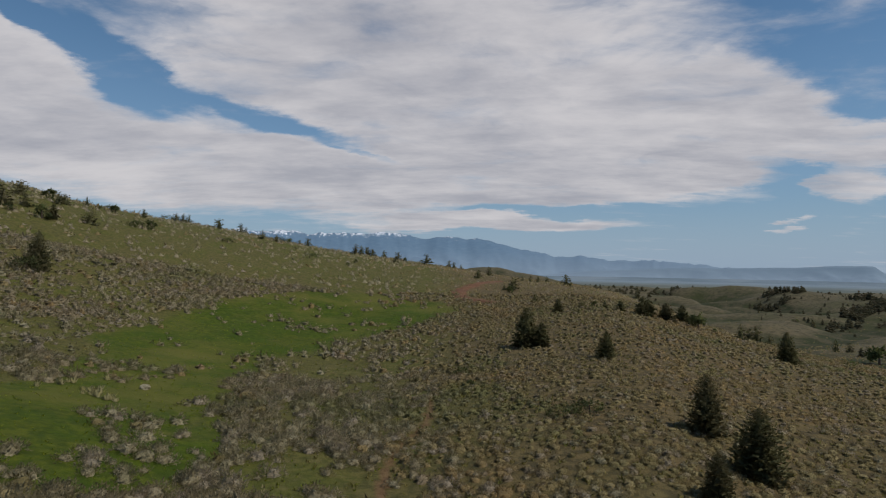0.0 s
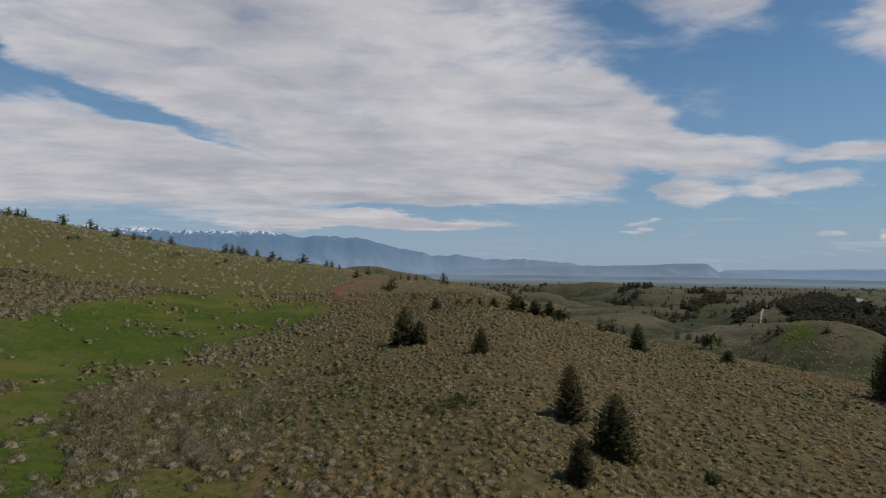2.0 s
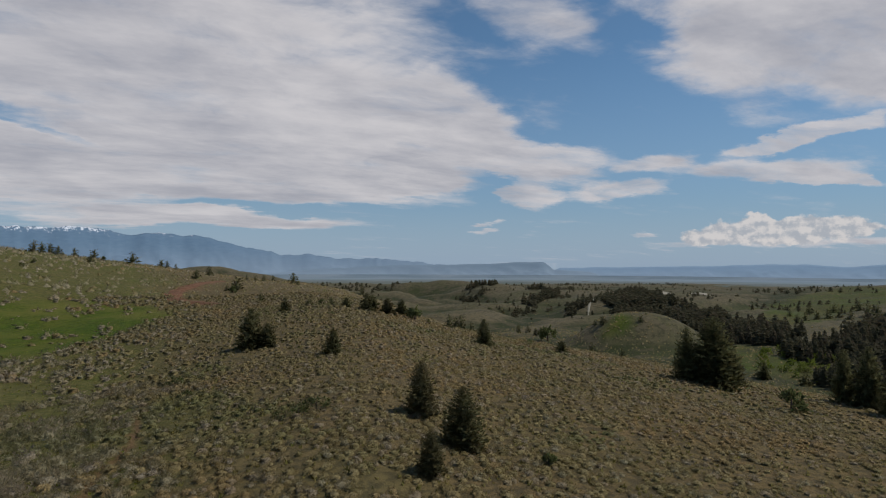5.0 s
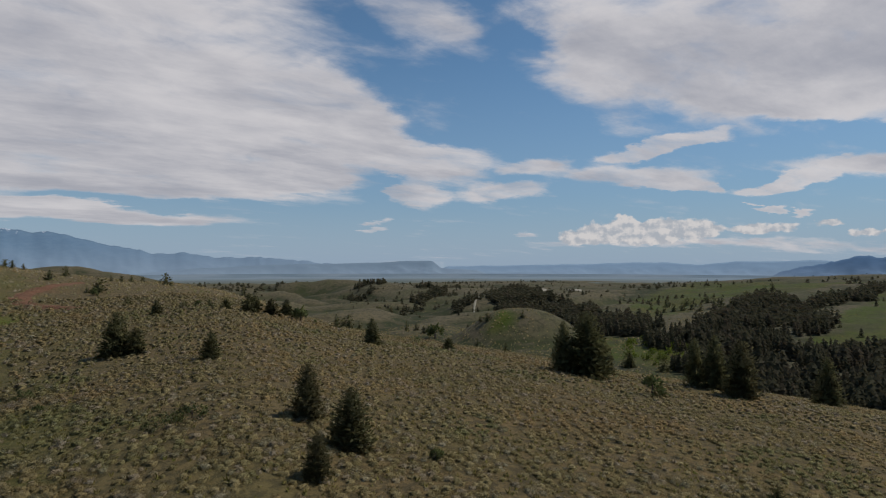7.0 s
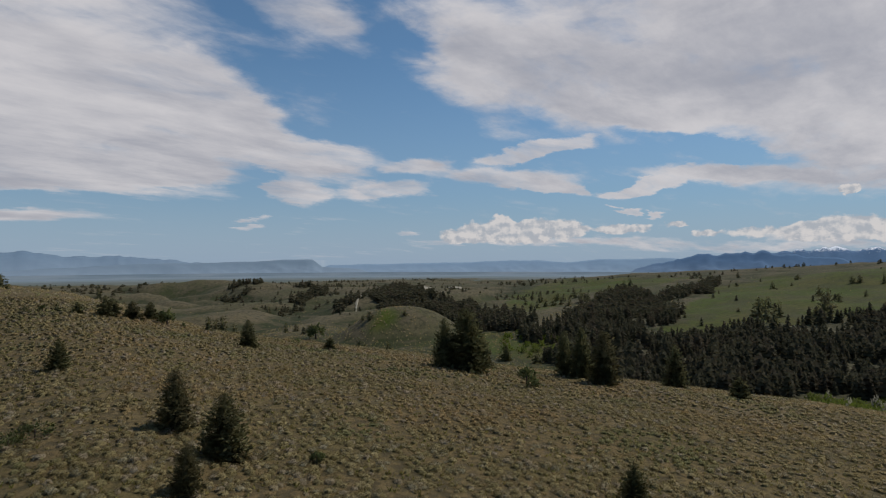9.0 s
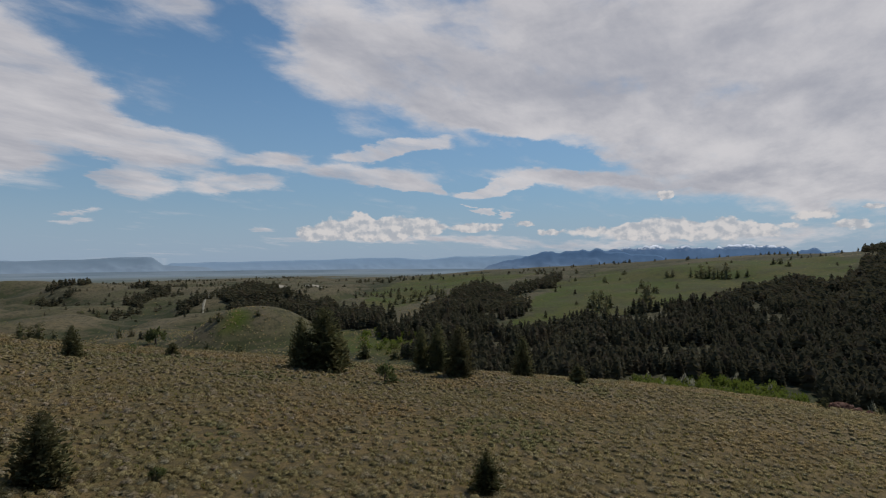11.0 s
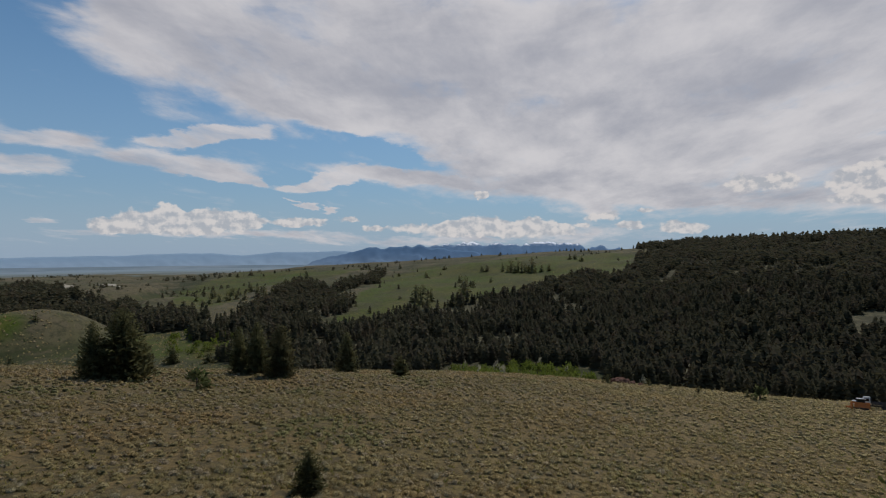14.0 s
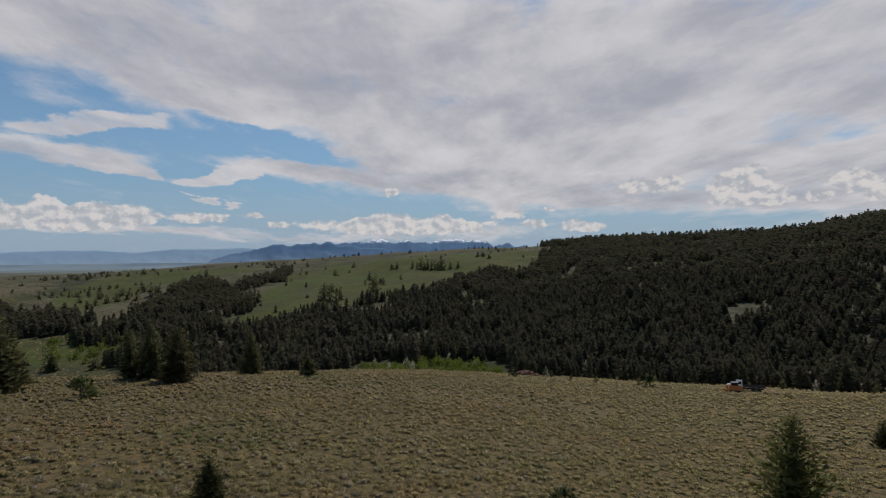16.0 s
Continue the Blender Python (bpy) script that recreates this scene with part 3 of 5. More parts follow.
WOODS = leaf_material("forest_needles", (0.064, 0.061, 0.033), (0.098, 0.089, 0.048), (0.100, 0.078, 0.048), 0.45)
JUNIPER = leaf_material("juniper_needles", (0.115, 0.140, 0.052), (0.180, 0.195, 0.072), (0.13, 0.145, 0.06), 0.5)
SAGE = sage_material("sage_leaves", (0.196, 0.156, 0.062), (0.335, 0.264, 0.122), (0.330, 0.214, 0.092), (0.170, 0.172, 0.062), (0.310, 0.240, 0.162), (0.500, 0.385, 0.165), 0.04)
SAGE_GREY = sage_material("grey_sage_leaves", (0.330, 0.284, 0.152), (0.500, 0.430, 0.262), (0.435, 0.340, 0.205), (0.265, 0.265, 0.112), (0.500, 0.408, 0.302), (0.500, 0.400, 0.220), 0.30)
MEADOW_GRASS = leaf_material("meadow_blades", (0.22, 0.26, 0.025), (0.34, 0.36, 0.055), (0.26, 0.30, 0.035), 0.5)
STRAW = leaf_material("straw_blades", (0.50, 0.45, 0.20), (0.62, 0.55, 0.30), (0.45, 0.42, 0.18), 0.5)
WILLOW = leaf_material("willow_leaves", (0.105, 0.140, 0.020), (0.165, 0.200, 0.034), (0.12, 0.14, 0.035), 0.5)
ASPEN = leaf_material("grey_aspen", (0.26, 0.26, 0.17), (0.38, 0.36, 0.25), (0.32, 0.30, 0.23), 0.5)
GRASS = leaf_material("grass_blades", (0.21, 0.21, 0.05), (0.40, 0.34, 0.12), (0.34, 0.27, 0.10), 0.5)
BARK = bark_material()
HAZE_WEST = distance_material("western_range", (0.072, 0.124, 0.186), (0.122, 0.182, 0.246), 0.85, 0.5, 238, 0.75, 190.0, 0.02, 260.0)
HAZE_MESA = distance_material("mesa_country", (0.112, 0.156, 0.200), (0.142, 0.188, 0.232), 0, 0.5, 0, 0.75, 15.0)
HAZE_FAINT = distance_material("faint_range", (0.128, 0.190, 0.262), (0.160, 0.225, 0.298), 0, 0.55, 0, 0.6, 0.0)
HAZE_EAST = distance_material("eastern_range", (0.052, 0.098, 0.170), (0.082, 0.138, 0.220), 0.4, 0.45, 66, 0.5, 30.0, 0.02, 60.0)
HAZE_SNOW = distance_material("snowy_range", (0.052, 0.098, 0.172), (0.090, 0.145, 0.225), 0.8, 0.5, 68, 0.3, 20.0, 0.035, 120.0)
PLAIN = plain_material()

build_ground()


# ---------------------------------------------------------------- the far country
def far_range(name, mat, label, bearings, rises, near, far, jag, grain, seed, foot=-1.75, sharp=0.0):
    """A line of mountains: skyline by bearing in degrees above eye level, with spurs running down to the plain."""
    step = 0.2
    az = np.arange(bearings[0], bearings[-1], step)
    line = np.interp(az, bearings, rises)
    ends = np.clip(np.minimum(az - az[0], az[-1] - az) / 2.0, 0, 1)
    line = line + fbm(az, az * 0, grain, 5, seed) * jag * ends
    if sharp:       # pointed peaks
        line = line + (0.45 - np.abs(fbm(az, az * 0 + 3, 1.9, 4, seed + 9))) * sharp * ends
    rows = 18
    s = np.linspace(0, 1, rows)[:, None]
    d = near + (far - near) * s + 0 * az[None, :]
    bottom = math.tan(radians(foot)) * near
    top = np.tan(np.radians(line)) * far
    x, y = d * np.sin(np.radians(az)), d * np.cos(np.radians(az))
    spur = fbm(x, y, (far - near) * 0.45, 4, seed + 5)
    z = bottom + (top - bottom) * (s ** 1.4) + spur * np.maximum(top - bottom, 4) * 0.13 * np.sin(s * math.pi) + EYE
    n, m = z.shape
    verts = np.stack([x + 0 * z, y + 0 * z, z], -1)
    back = verts[-1].copy() * 1.01
    back[:, 2] = bottom
    verts = np.concatenate([verts.reshape(-1, 3), back])
    i, j = np.meshgrid(np.arange(n), np.arange(m - 1), indexing="ij")
    quads = np.stack([i * m + j, i * m + j + 1, (i + 1) * m + j + 1, (i + 1) * m + j], -1).reshape(-1, 4)[:, ::-1]
    mesh = mesh_from(verts, quads, smooth=True)
    mesh.materials.append(mat)
    return tagged(new(name, mesh), label, "mountains", kind="structure")


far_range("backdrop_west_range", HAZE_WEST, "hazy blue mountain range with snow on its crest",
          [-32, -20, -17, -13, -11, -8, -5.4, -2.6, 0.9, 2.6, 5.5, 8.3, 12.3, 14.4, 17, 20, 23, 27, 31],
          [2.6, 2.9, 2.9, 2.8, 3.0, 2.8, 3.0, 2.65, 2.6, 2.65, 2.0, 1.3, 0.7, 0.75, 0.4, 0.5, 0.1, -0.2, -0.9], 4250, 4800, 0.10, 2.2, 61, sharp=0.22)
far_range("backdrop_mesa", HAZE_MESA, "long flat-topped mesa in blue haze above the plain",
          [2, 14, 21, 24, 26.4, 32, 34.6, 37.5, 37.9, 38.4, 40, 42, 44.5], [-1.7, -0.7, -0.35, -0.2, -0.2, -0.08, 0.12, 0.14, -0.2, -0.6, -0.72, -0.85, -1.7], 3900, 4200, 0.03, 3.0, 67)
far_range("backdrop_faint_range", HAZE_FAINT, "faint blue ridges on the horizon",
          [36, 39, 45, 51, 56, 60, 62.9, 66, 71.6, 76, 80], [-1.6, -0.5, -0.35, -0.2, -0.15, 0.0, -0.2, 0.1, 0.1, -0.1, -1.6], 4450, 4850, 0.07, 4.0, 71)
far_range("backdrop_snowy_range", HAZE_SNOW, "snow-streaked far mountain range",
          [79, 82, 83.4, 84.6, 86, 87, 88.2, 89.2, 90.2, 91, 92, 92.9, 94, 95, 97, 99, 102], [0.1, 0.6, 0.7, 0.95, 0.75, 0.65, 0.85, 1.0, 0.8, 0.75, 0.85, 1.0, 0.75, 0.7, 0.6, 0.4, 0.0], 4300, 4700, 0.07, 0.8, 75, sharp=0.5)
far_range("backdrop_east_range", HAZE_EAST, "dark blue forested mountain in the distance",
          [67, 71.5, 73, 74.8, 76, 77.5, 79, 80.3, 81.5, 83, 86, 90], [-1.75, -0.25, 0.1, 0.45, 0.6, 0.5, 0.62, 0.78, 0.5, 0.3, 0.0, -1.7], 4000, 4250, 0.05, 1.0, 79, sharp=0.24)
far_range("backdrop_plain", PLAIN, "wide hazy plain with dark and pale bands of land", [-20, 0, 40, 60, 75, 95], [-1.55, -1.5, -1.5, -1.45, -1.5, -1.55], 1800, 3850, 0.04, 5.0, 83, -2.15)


# ---------------------------------------------------------------- trees
def kites(base, way, side, length, width):
    """Pointed sprays of needles: four corners each, two triangles."""
    mid = base + way * (length * 0.55)[:, None]
    v = np.stack([base, mid + side * (width * 0.5)[:, None], base + way * length[:, None], mid - side * (width * 0.5)[:, None]], 1)
    n = len(base)
    k = np.arange(n)[:, None] * 4
    f = np.concatenate([k + [0, 1, 2], k + [0, 2, 3]])
    return v.reshape(-1, 3), f


def unit(v):
    return v / (np.linalg.norm(v, axis=1, keepdims=True) + 1e-9)


def conifer_crown(seed, radius, levels=20, per_level=9, power=0.9, low=0.03, droop=0.25, ragged=0.3, sprays=5, lean=0.0, fine=1.0):
    """A crown one unit high: whorls of boughs, each hung with flat sprays."""
    rng = np.random.default_rng(seed)
    bases, ways, sides, lengths, tints = [], [], [], [], []
    for i in range(levels):
        h = low + (0.985 - low) * (i / (levels - 1)) ** 0.92
        reach = radius * max(1 - h, 0.02) ** power * (1 + 0.15 * math.sin(i * 2.1 + seed))
        n = max(4, int(per_level * (0.45 + 0.75 * (1 - h))))
        turn = rng.uniform(0, 6.28) + np.arange(n) * 6.283 / n + rng.normal(0, 0.25, n)
        for a in turn:
            r = reach * (1 + rng.normal(0, ragged)) + 0.012
            out = np.array([math.cos(a), math.sin(a), 0.0])
            across = np.array([-math.sin(a), math.cos(a), 0.0])
            tint = rng.uniform(0, 1)
            h_b = h + rng.normal(0, 0.3) / levels
            dip = -droop * (1 - h) + rng.normal(0.0, 0.12) + (0.5 * h)
            for j in range(sprays):
                u = (j + rng.uniform(0.2, 1.0)) / sprays
                b = out * r * u * 0.85 + np.array([0, 0, h_b + dip * r * u + rng.normal(0, 0.006)])
                w = out * rng.uniform(0.5, 1.0) + across * rng.normal(0, 0.6) + np.array([0, 0, dip * 0.6 + rng.normal(0.1, 0.25)])
                s = across * rng.uniform(0.4, 1) + np.array([0, 0, rng.normal(0, 0.6)]) + out * rng.normal(0, 0.3)
                bases.append(b)
                ways.append(w)
                sides.append(s)
                lengths.append(((0.20 + 0.42 * rng.uniform()) * max(r, 0.05) + 0.012) * fine)
                tints.append(tint)
    bases, ways, sides, lengths = np.array(bases), unit(np.array(ways)), unit(np.array(sides)), np.array(lengths)
    v, f = kites(bases, ways, sides, lengths, lengths * 0.55)
    t = np.repeat(tints, 4)
    # the shaded heart of the crown
    ring = 9
    for lo, hi, r0 in ((low, 0.42, 0.55), (0.3, 0.66, 0.40), (0.55, 0.93, 0.25)):
        a = np.arange(ring) * 6.283 / ring
        r = radius * r0 * rng.uniform(0.7, 1.1, ring)
        skirt = np.stack([np.cos(a) * r, np.sin(a) * r, np.full(ring, lo) + rng.uniform(-0.02, 0.03, ring)], 1)
        k = len(v)
        v = np.concatenate([v, skirt, [[0, 0, hi]]])
        f = np.concatenate([f, [[k + q, k + (q + 1) % ring, k + ring] for q in range(ring)]])
        t = np.concatenate([t, np.full(ring + 1, 0.3)])
    v[:, 0] += lean * v[:, 2] ** 2
    mesh = mesh_from(v, f)
    give(mesh, "tint", t)
    lit_as(mesh, unit(v * [1, 1, 0] / radius + [0, 0, 0.7] + rng.normal(0, 0.25, v.shape)))
    return mesh


def bushy_crown(seed, width, count=420, flat=1.0):
    """A rounded juniper crown one unit high, of clumps at the ends of ascending limbs."""
    rng = np.random.default_rng(seed)
    limbs = unit(rng.normal(0, 1, (14, 3)) * [1, 1, 0.8] + [0, 0, 0.55])
    pick = rng.integers(0, 14, count)
    centre = limbs[pick] * (rng.uniform(0.3, 0.55, count)[:, None]) * [width * 2, width * 2, 0.85] * flat + [0, 0, 0.38]
    base = centre + rng.normal(0, 0.085, (count, 3)) * [width * 2, width * 2, 0.9]
    base[:, 2] = np.clip(base[:, 2], 0.02, 0.98)
    way = unit(unit(base - [0, 0, 0.3]) + rng.normal(0, 0.5, (count, 3)) + [0, 0, 0.25])
    side = unit(rng.normal(0, 1, (count, 3)))
    size = rng.uniform(0.10, 0.22, count)
    v, f = kites(base, way, side, size, size * 0.7)
    mesh = mesh_from(v, f)
    give(mesh, "tint", np.repeat(rng.uniform(0, 1, 14)[pick], 4))
    lit_as(mesh, unit((v - [0, 0, 0.2]) / [width, width, 1] + rng.normal(0, 0.25, v.shape)))
    mesh.materials.append(JUNIPER)
    return mesh


def trunk_mesh(seed, thick, top=0.9, limbs=5):
    """A tapered trunk one unit high with a flared foot and a few bare limbs."""
    rng = random.Random(seed)
    bm = bmesh.new()

    def tube(points, radii, sides=7):
        rings = []
        for p, r in zip(points, radii):
            rings.append([bm.verts.new((p[0] + r * math.cos(k * 6.283 / sides), p[1] + r * math.sin(k * 6.283 / sides), p[2])) for k in range(sides)])
        for lo, hi in zip(rings, rings[1:]):
            for k in range(sides):
                bm.faces.new((lo[k], lo[(k + 1) % sides], hi[(k + 1) % sides], hi[k]))

    tube([(0, 0, -0.05), (0, 0, 0.02), (0.004, 0, 0.2), (0, 0.003, 0.5), (0, 0, top)], [thick * 1.5, thick * 1.15, thick * 0.9, thick * 0.6, thick * 0.12])
    for k in range(limbs):
        a, h = rng.uniform(0, 6.28), rng.uniform(0.08, 0.55)
        r = thick * 0.28
        tube([(0, 0, h), (0.05 * math.cos(a), 0.05 * math.sin(a), h + 0.01), (0.12 * math.cos(a), 0.12 * math.sin(a), h + 0.03)], [r, r * 0.8, r * 0.3], 4)
    mesh = bpy.data.meshes.new("trunk")
    bm.to_mesh(mesh)
    bm.free()
    mesh.materials.append(BARK)
    return mesh


def spruce_set(*crowns):
    for mesh in crowns:
        mesh.materials.append(SPRUCE)
    return crowns


YOUNG = spruce_set(conifer_crown(1, 0.36, 22, 13, 0.55, 0.0, 0.05, 0.16, 6), conifer_crown(2, 0.33, 22, 13, 0.65, 0.0, 0.05, 0.18, 6),
                   conifer_crown(3, 0.40, 20, 13, 0.6, 0.0, 0.1, 0.22, 6))
NEAR = spruce_set(conifer_crown(31, 0.33, 38, 24, 0.48, 0.0, -0.1, 0.13, 10, 0.0, 0.41), conifer_crown(32, 0.37, 38, 24, 0.64, 0.0, -0.05, 0.14, 10, 0.0, 0.41))
AIRY = (conifer_crown(33, 0.31, 40, 14, 0.55, 0.0, -0.45, 0.30, 13, 0.02, 0.38),)
AIRY[0].materials.append(PINE)
SMALL = spruce_set(conifer_crown(41, 0.38, 12, 10, 0.55, 0.0, 0.05, 0.2, 3, 0.0, 1.15), conifer_crown(42, 0.34, 13, 9, 0.65, 0.0, 0.1, 0.22, 3, 0.0, 1.15),
                   conifer_crown(43, 0.42, 11, 10, 0.6, 0.0, 0.0, 0.26, 3, 0.05, 1.15))
TALL = spruce_set(conifer_crown(4, 0.25, 32, 13, 0.72, 0.05, 0.25, 0.2, 7, 0.0, 0.7), conifer_crown(5, 0.22, 32, 12, 0.75, 0.04, 0.25, 0.2, 7, 0.0, 0.7),
                  conifer_crown(6, 0.28, 30, 13, 0.68, 0.04, 0.2, 0.22, 7, 0.03, 0.7))
SPARSE = spruce_set(conifer_crown(7, 0.36, 13, 7, 0.55, 0.12, -0.1, 0.42, 5, 0.05), conifer_crown(8, 0.34, 12, 7, 0.5, 0.1, -0.15, 0.45, 5))
ROUND = (bushy_crown(9, 0.42), bushy_crown(10, 0.5), bushy_crown(11, 0.38))
LOW = (bushy_crown(12, 0.95, 360), bushy_crown(13, 1.2, 360))
TRUNKS = {"thin": trunk_mesh(1, 0.022), "stout": trunk_mesh(2, 0.032), "short": trunk_mesh(3, 0.05, 0.6)}
KINDS = {
    "young": (YOUNG, "thin", "conifer", "young dark green fir with boughs to the ground", "conifer"),
    "near": (NEAR, "thin", "conifer", "dense young dark green fir with boughs to the ground", "conifer"),
    "airy": (AIRY, "thin", "pine", "slender feathery light green young pine in sagebrush", "pine"),
    "tall": (TALL, "thin", "conifer", "tall dark green spruce standing on the sagebrush hillside", "conifer"),
    "sparse": (SPARSE, "stout", "pine", "open-crowned wind-bent pine on the grassy ridge", "pine"),
    "round": (ROUND, "short", "juniper", "rounded olive-green juniper among the sagebrush", "juniper"),
    "low": (LOW, "short", "juniper_shrub", "low spreading green juniper shrub in dry grass", "shrub"),
}
planted = 0


def plant(kind, x, y, tall, wide=1.0):
    """One tree or shrub with its foot on the ground at x, y."""
    global planted
    planted += 1
    crowns, trunk, name, label, category = KINDS[kind]
    if kind == "young" and math.hypot(x, y) > 105:
        crowns = SMALL
    if kind == "tall" and math.hypot(x, y) > 300:
        crowns, wide = SMALL, wide * 0.7
    tree = new(name)
    tree.empty_display_size = 0.2
    turn = (planted * 137.5) % 360
    tree.matrix_world = pose(x, y, float(height(x, y)) - 0.05, 0, 0, turn) @ Matrix.Diagonal((tall * wide, tall * wide, tall, 1))
    for part_name, mesh in (("trunk", TRUNKS[trunk]), ("crown", crowns[planted % len(crowns)])):
        ob = new(part_name, mesh)
        ob.parent = tree
    return tagged(tree, label, category, "trees of the hillside")


plant("near", -63.9, 88.7, 6.2, 0.8)
plant("low", -64.3, 86.8, 2.4, 0.9)
plant("young", -97.4, 123.8, 4.6)
plant("round", -93.6, 120.5, 1.7)
plant("young", -108.6, 143.9, 3.9)
plant("young", -96.8, 129.6, 2.9, 1.2)
plant("round", -88.1, 123.0, 3.3)
plant("tall", -87.8, 126.2, 3.8)
plant("round", -107.5, 152.7, 3.2)
plant("young", -102.5, 149.3, 3.7)
plant("young", -104.4, 154.4, 3.1)
plant("young", -84.6, 134.3, 3.6, 1.2)
plant("young", -108.6, 170.8, 2.9)
plant("round", -101.9, 174.2, 2.8)
plant("low", -105.1, 173.7, 1.8)
plant("young", -99.0, 185.3, 3.0)
plant("low", -80.8, 150.5, 2.6)
plant("round", -80.0, 153.6, 2.5)
plant("low", -115.5, 236.2, 2.5)
plant("young", -110.4, 232.0, 3.6)
plant("young", -108.0, 232.9, 3.7)
plant("young", -105.8, 233.3, 3.8)
plant("young", -89.8, 224.6, 4.1, 1.2)
plant("young", -91.6, 254.0, 4.3)
plant("young", -90.0, 256.0, 3.0)
plant("low", -62.6, 163.0, 1.6)
plant("sparse", -64.3, 199.8, 3.2)
plant("sparse", -60.3, 203.4, 2.7)
plant("low", -58.3, 205.7, 2.1)
plant("young", -62.9, 245.6, 2.5)
plant("low", -40.3, 169.8, 1.7)
plant("young", -63.9, 265.0, 3.9)
plant("young", -39.5, 254.4, 4.5)
plant("young", -41.7, 286.9, 5.0)
plant("young", -38.0, 281.0, 4.7)
plant("round", -28.6, 169.1, 1.0)
plant("round", -27.7, 179.0, 1.2)
plant("young", -35.2, 281.1, 3.9)
plant("young", -29.6, 282.0, 3.7)
plant("young", -17.5, 206.8, 2.7, 1.3)
plant("young", -22.1, 277.8, 4.2)
plant("round", -16.0, 236.8, 1.9)
plant("sparse", -7.4, 254.9, 4.5, 1.3)
plant("young", 2.9, 257.7, 3.1)
plant("young", 5.0, 257.6, 2.9)
plant("young", 8.2, 252.4, 2.3)
plant("young", 11.1, 177.5, 2.8)
plant("young", 17.0, 205.8, 3.3)
plant("young", 15.3, 139.3, 1.8)
plant("young", 17.6, 140.4, 3.4)
plant("round", 16.0, 134.4, 1.7)
plant("young", 25.5, 180.9, 1.8)
plant("young", 28.3, 182.3, 1.8)
plant("young", 31.5, 185.8, 2.0)
plant("young", 38.4, 208.0, 2.3)
plant("young", 36.8, 167.5, 3.5)
plant("young", 18.7, 113.3, 1.8)
plant("young", 19.9, 96.9, 2.3)
plant("near", 10.2, 68.6, 4.7)
plant("near", 11.9, 67.4, 2.8, 1.2)
plant("near", 15.9, 54.6, 2.7, 0.95)
plant("sparse", 24.8, 100.1, 1.4)
plant("round", 27.4, 101.6, 1.1)
plant("young", 29.2, 101.1, 1.6)
plant("young", 30.2, 95.6, 1.7)
plant("tall", 259.4, 751.0, 14.2)
plant("young", 32.8, 92.4, 3.1, 1.1)
plant("young", 35.2, 96.1, 2.5, 1.1)
plant("young", 36.3, 91.4, 2.7, 1.2)
plant("young", 40.6, 95.3, 2.9, 1.2)
plant("round", 41.2, 90.7, 2.7, 1.1)
plant("round", 44.9, 92.9, 0.7)
plant("young", 49.7, 93.8, 2.8, 1.1)
plant("young", 58.4, 107.3, 2.5)
plant("young", 59.2, 106.1, 3.3)
plant("young", 62.8, 108.0, 2.3)
plant("near", 43.1, 70.5, 3.9, 0.95)
plant("near", 15.9, 33.9, 3.5, 0.95)
plant("near", 16.0, 28.5, 3.5, 1.05)
plant("near", 12.3, 25.1, 2.2)
plant("low", 8.5, 36.9, 0.8, 0.7)
plant("low", 9.7, 37.0, 0.9)
plant("low", 7.6, 36.6, 0.8, 0.8)
plant("low", 1.9, 57.4, 1.1, 0.7)
plant("round", 2.5, 48.8, 0.7)
plant("low", 24.7, 86.2, 0.5)
plant("tall", 211.6, 303.2, 6.6)
plant("young", 219.2, 303.0, 5.6)
plant("round", 203.5, 262.5, 9.6)
plant("young", 219.8, 290.7, 5.1)
plant("low", 62.4, 86.9, 1.0)
plant("young", 58.4, 71.6, 1.9, 1.1)
plant("sparse", 193.4, 214.1, 5.6)
plant("young", 199.7, 200.1, 4.1)
plant("tall", 302.1, 459.7, 6.6)
plant("low", 294.7, 470.7, 2.7)
plant("young", 236.1, 296.5, 3.8)
plant("young", 215.8, 230.4, 4.4, 1.2)
plant("young", 216.1, 236.8, 3.2)
plant("young", 225.5, 212.9, 3.7, 1.2)
plant("tall", 197.7, 128.7, 6.7)
plant("young", 199.1, 115.0, 4.7, 1.1)
plant("round", 57.6, 34.7, 2.4)
plant("round", 19.6, 25.2, 0.8)
plant("near", 59.1, 48.5, 6.7, 0.7)
plant("near", 61.1, 46.2, 8.3, 1.1)
plant("near", 69.9, 49.8, 5.1, 0.9)
plant("young", 199.3, 130.6, 5.9, 1.1)
plant("young", 199.3, 115.9, 3.4, 1.2)
plant("near", 76.0, 39.4, 6.6, 0.65)
plant("near", 76.4, 36.8, 7.3, 0.68)
plant("near", 73.5, 32.1, 7.1, 0.95)
plant("near", 100.8, 31.1, 7.6, 0.75)
plant("young", 101.2, 21.1, 2.8)
plant("near", 29.1, 11.1, 2.3, 1.1)
plant("young", 83.4, 17.4, 3.0)
plant("round", 103.5, -41.7, 2.8)
plant("young", 106.3, -40.7, 1.9)
plant("young", 117.0, -18.2, 2.1)
plant("young", 117.9, -26.4, 1.7)
plant("young", 109.0, -28.3, 1.3)
plant("young", 106.1, -32.4, 1.3)
plant("young", 126.3, -81.7, 2.6)
plant("low", 92.8, -61.0, 0.8)
plant("airy", 33.1, -21.9, 5.7)
plant("young", 49.5, -41.5, 2.4)
plant("round", 31.5, -7.8, 1.2)
plant("young", 130.5, -107.0, 2.7)
plant("young", 158.8, -118.6, 2.0)
plant("tall", 556.2, 13.3, 9.2, 0.9)
plant("tall", 548.4, 4.9, 13.0, 0.85)
plant("tall", 540.9, -1.9, 11.3, 0.9)
plant("tall", 537.0, -8.5, 9.7)
plant("tall", 531.6, -14.8, 15.3, 0.8)
plant("tall", 534.3, -23.4, 6.7, 1.3)
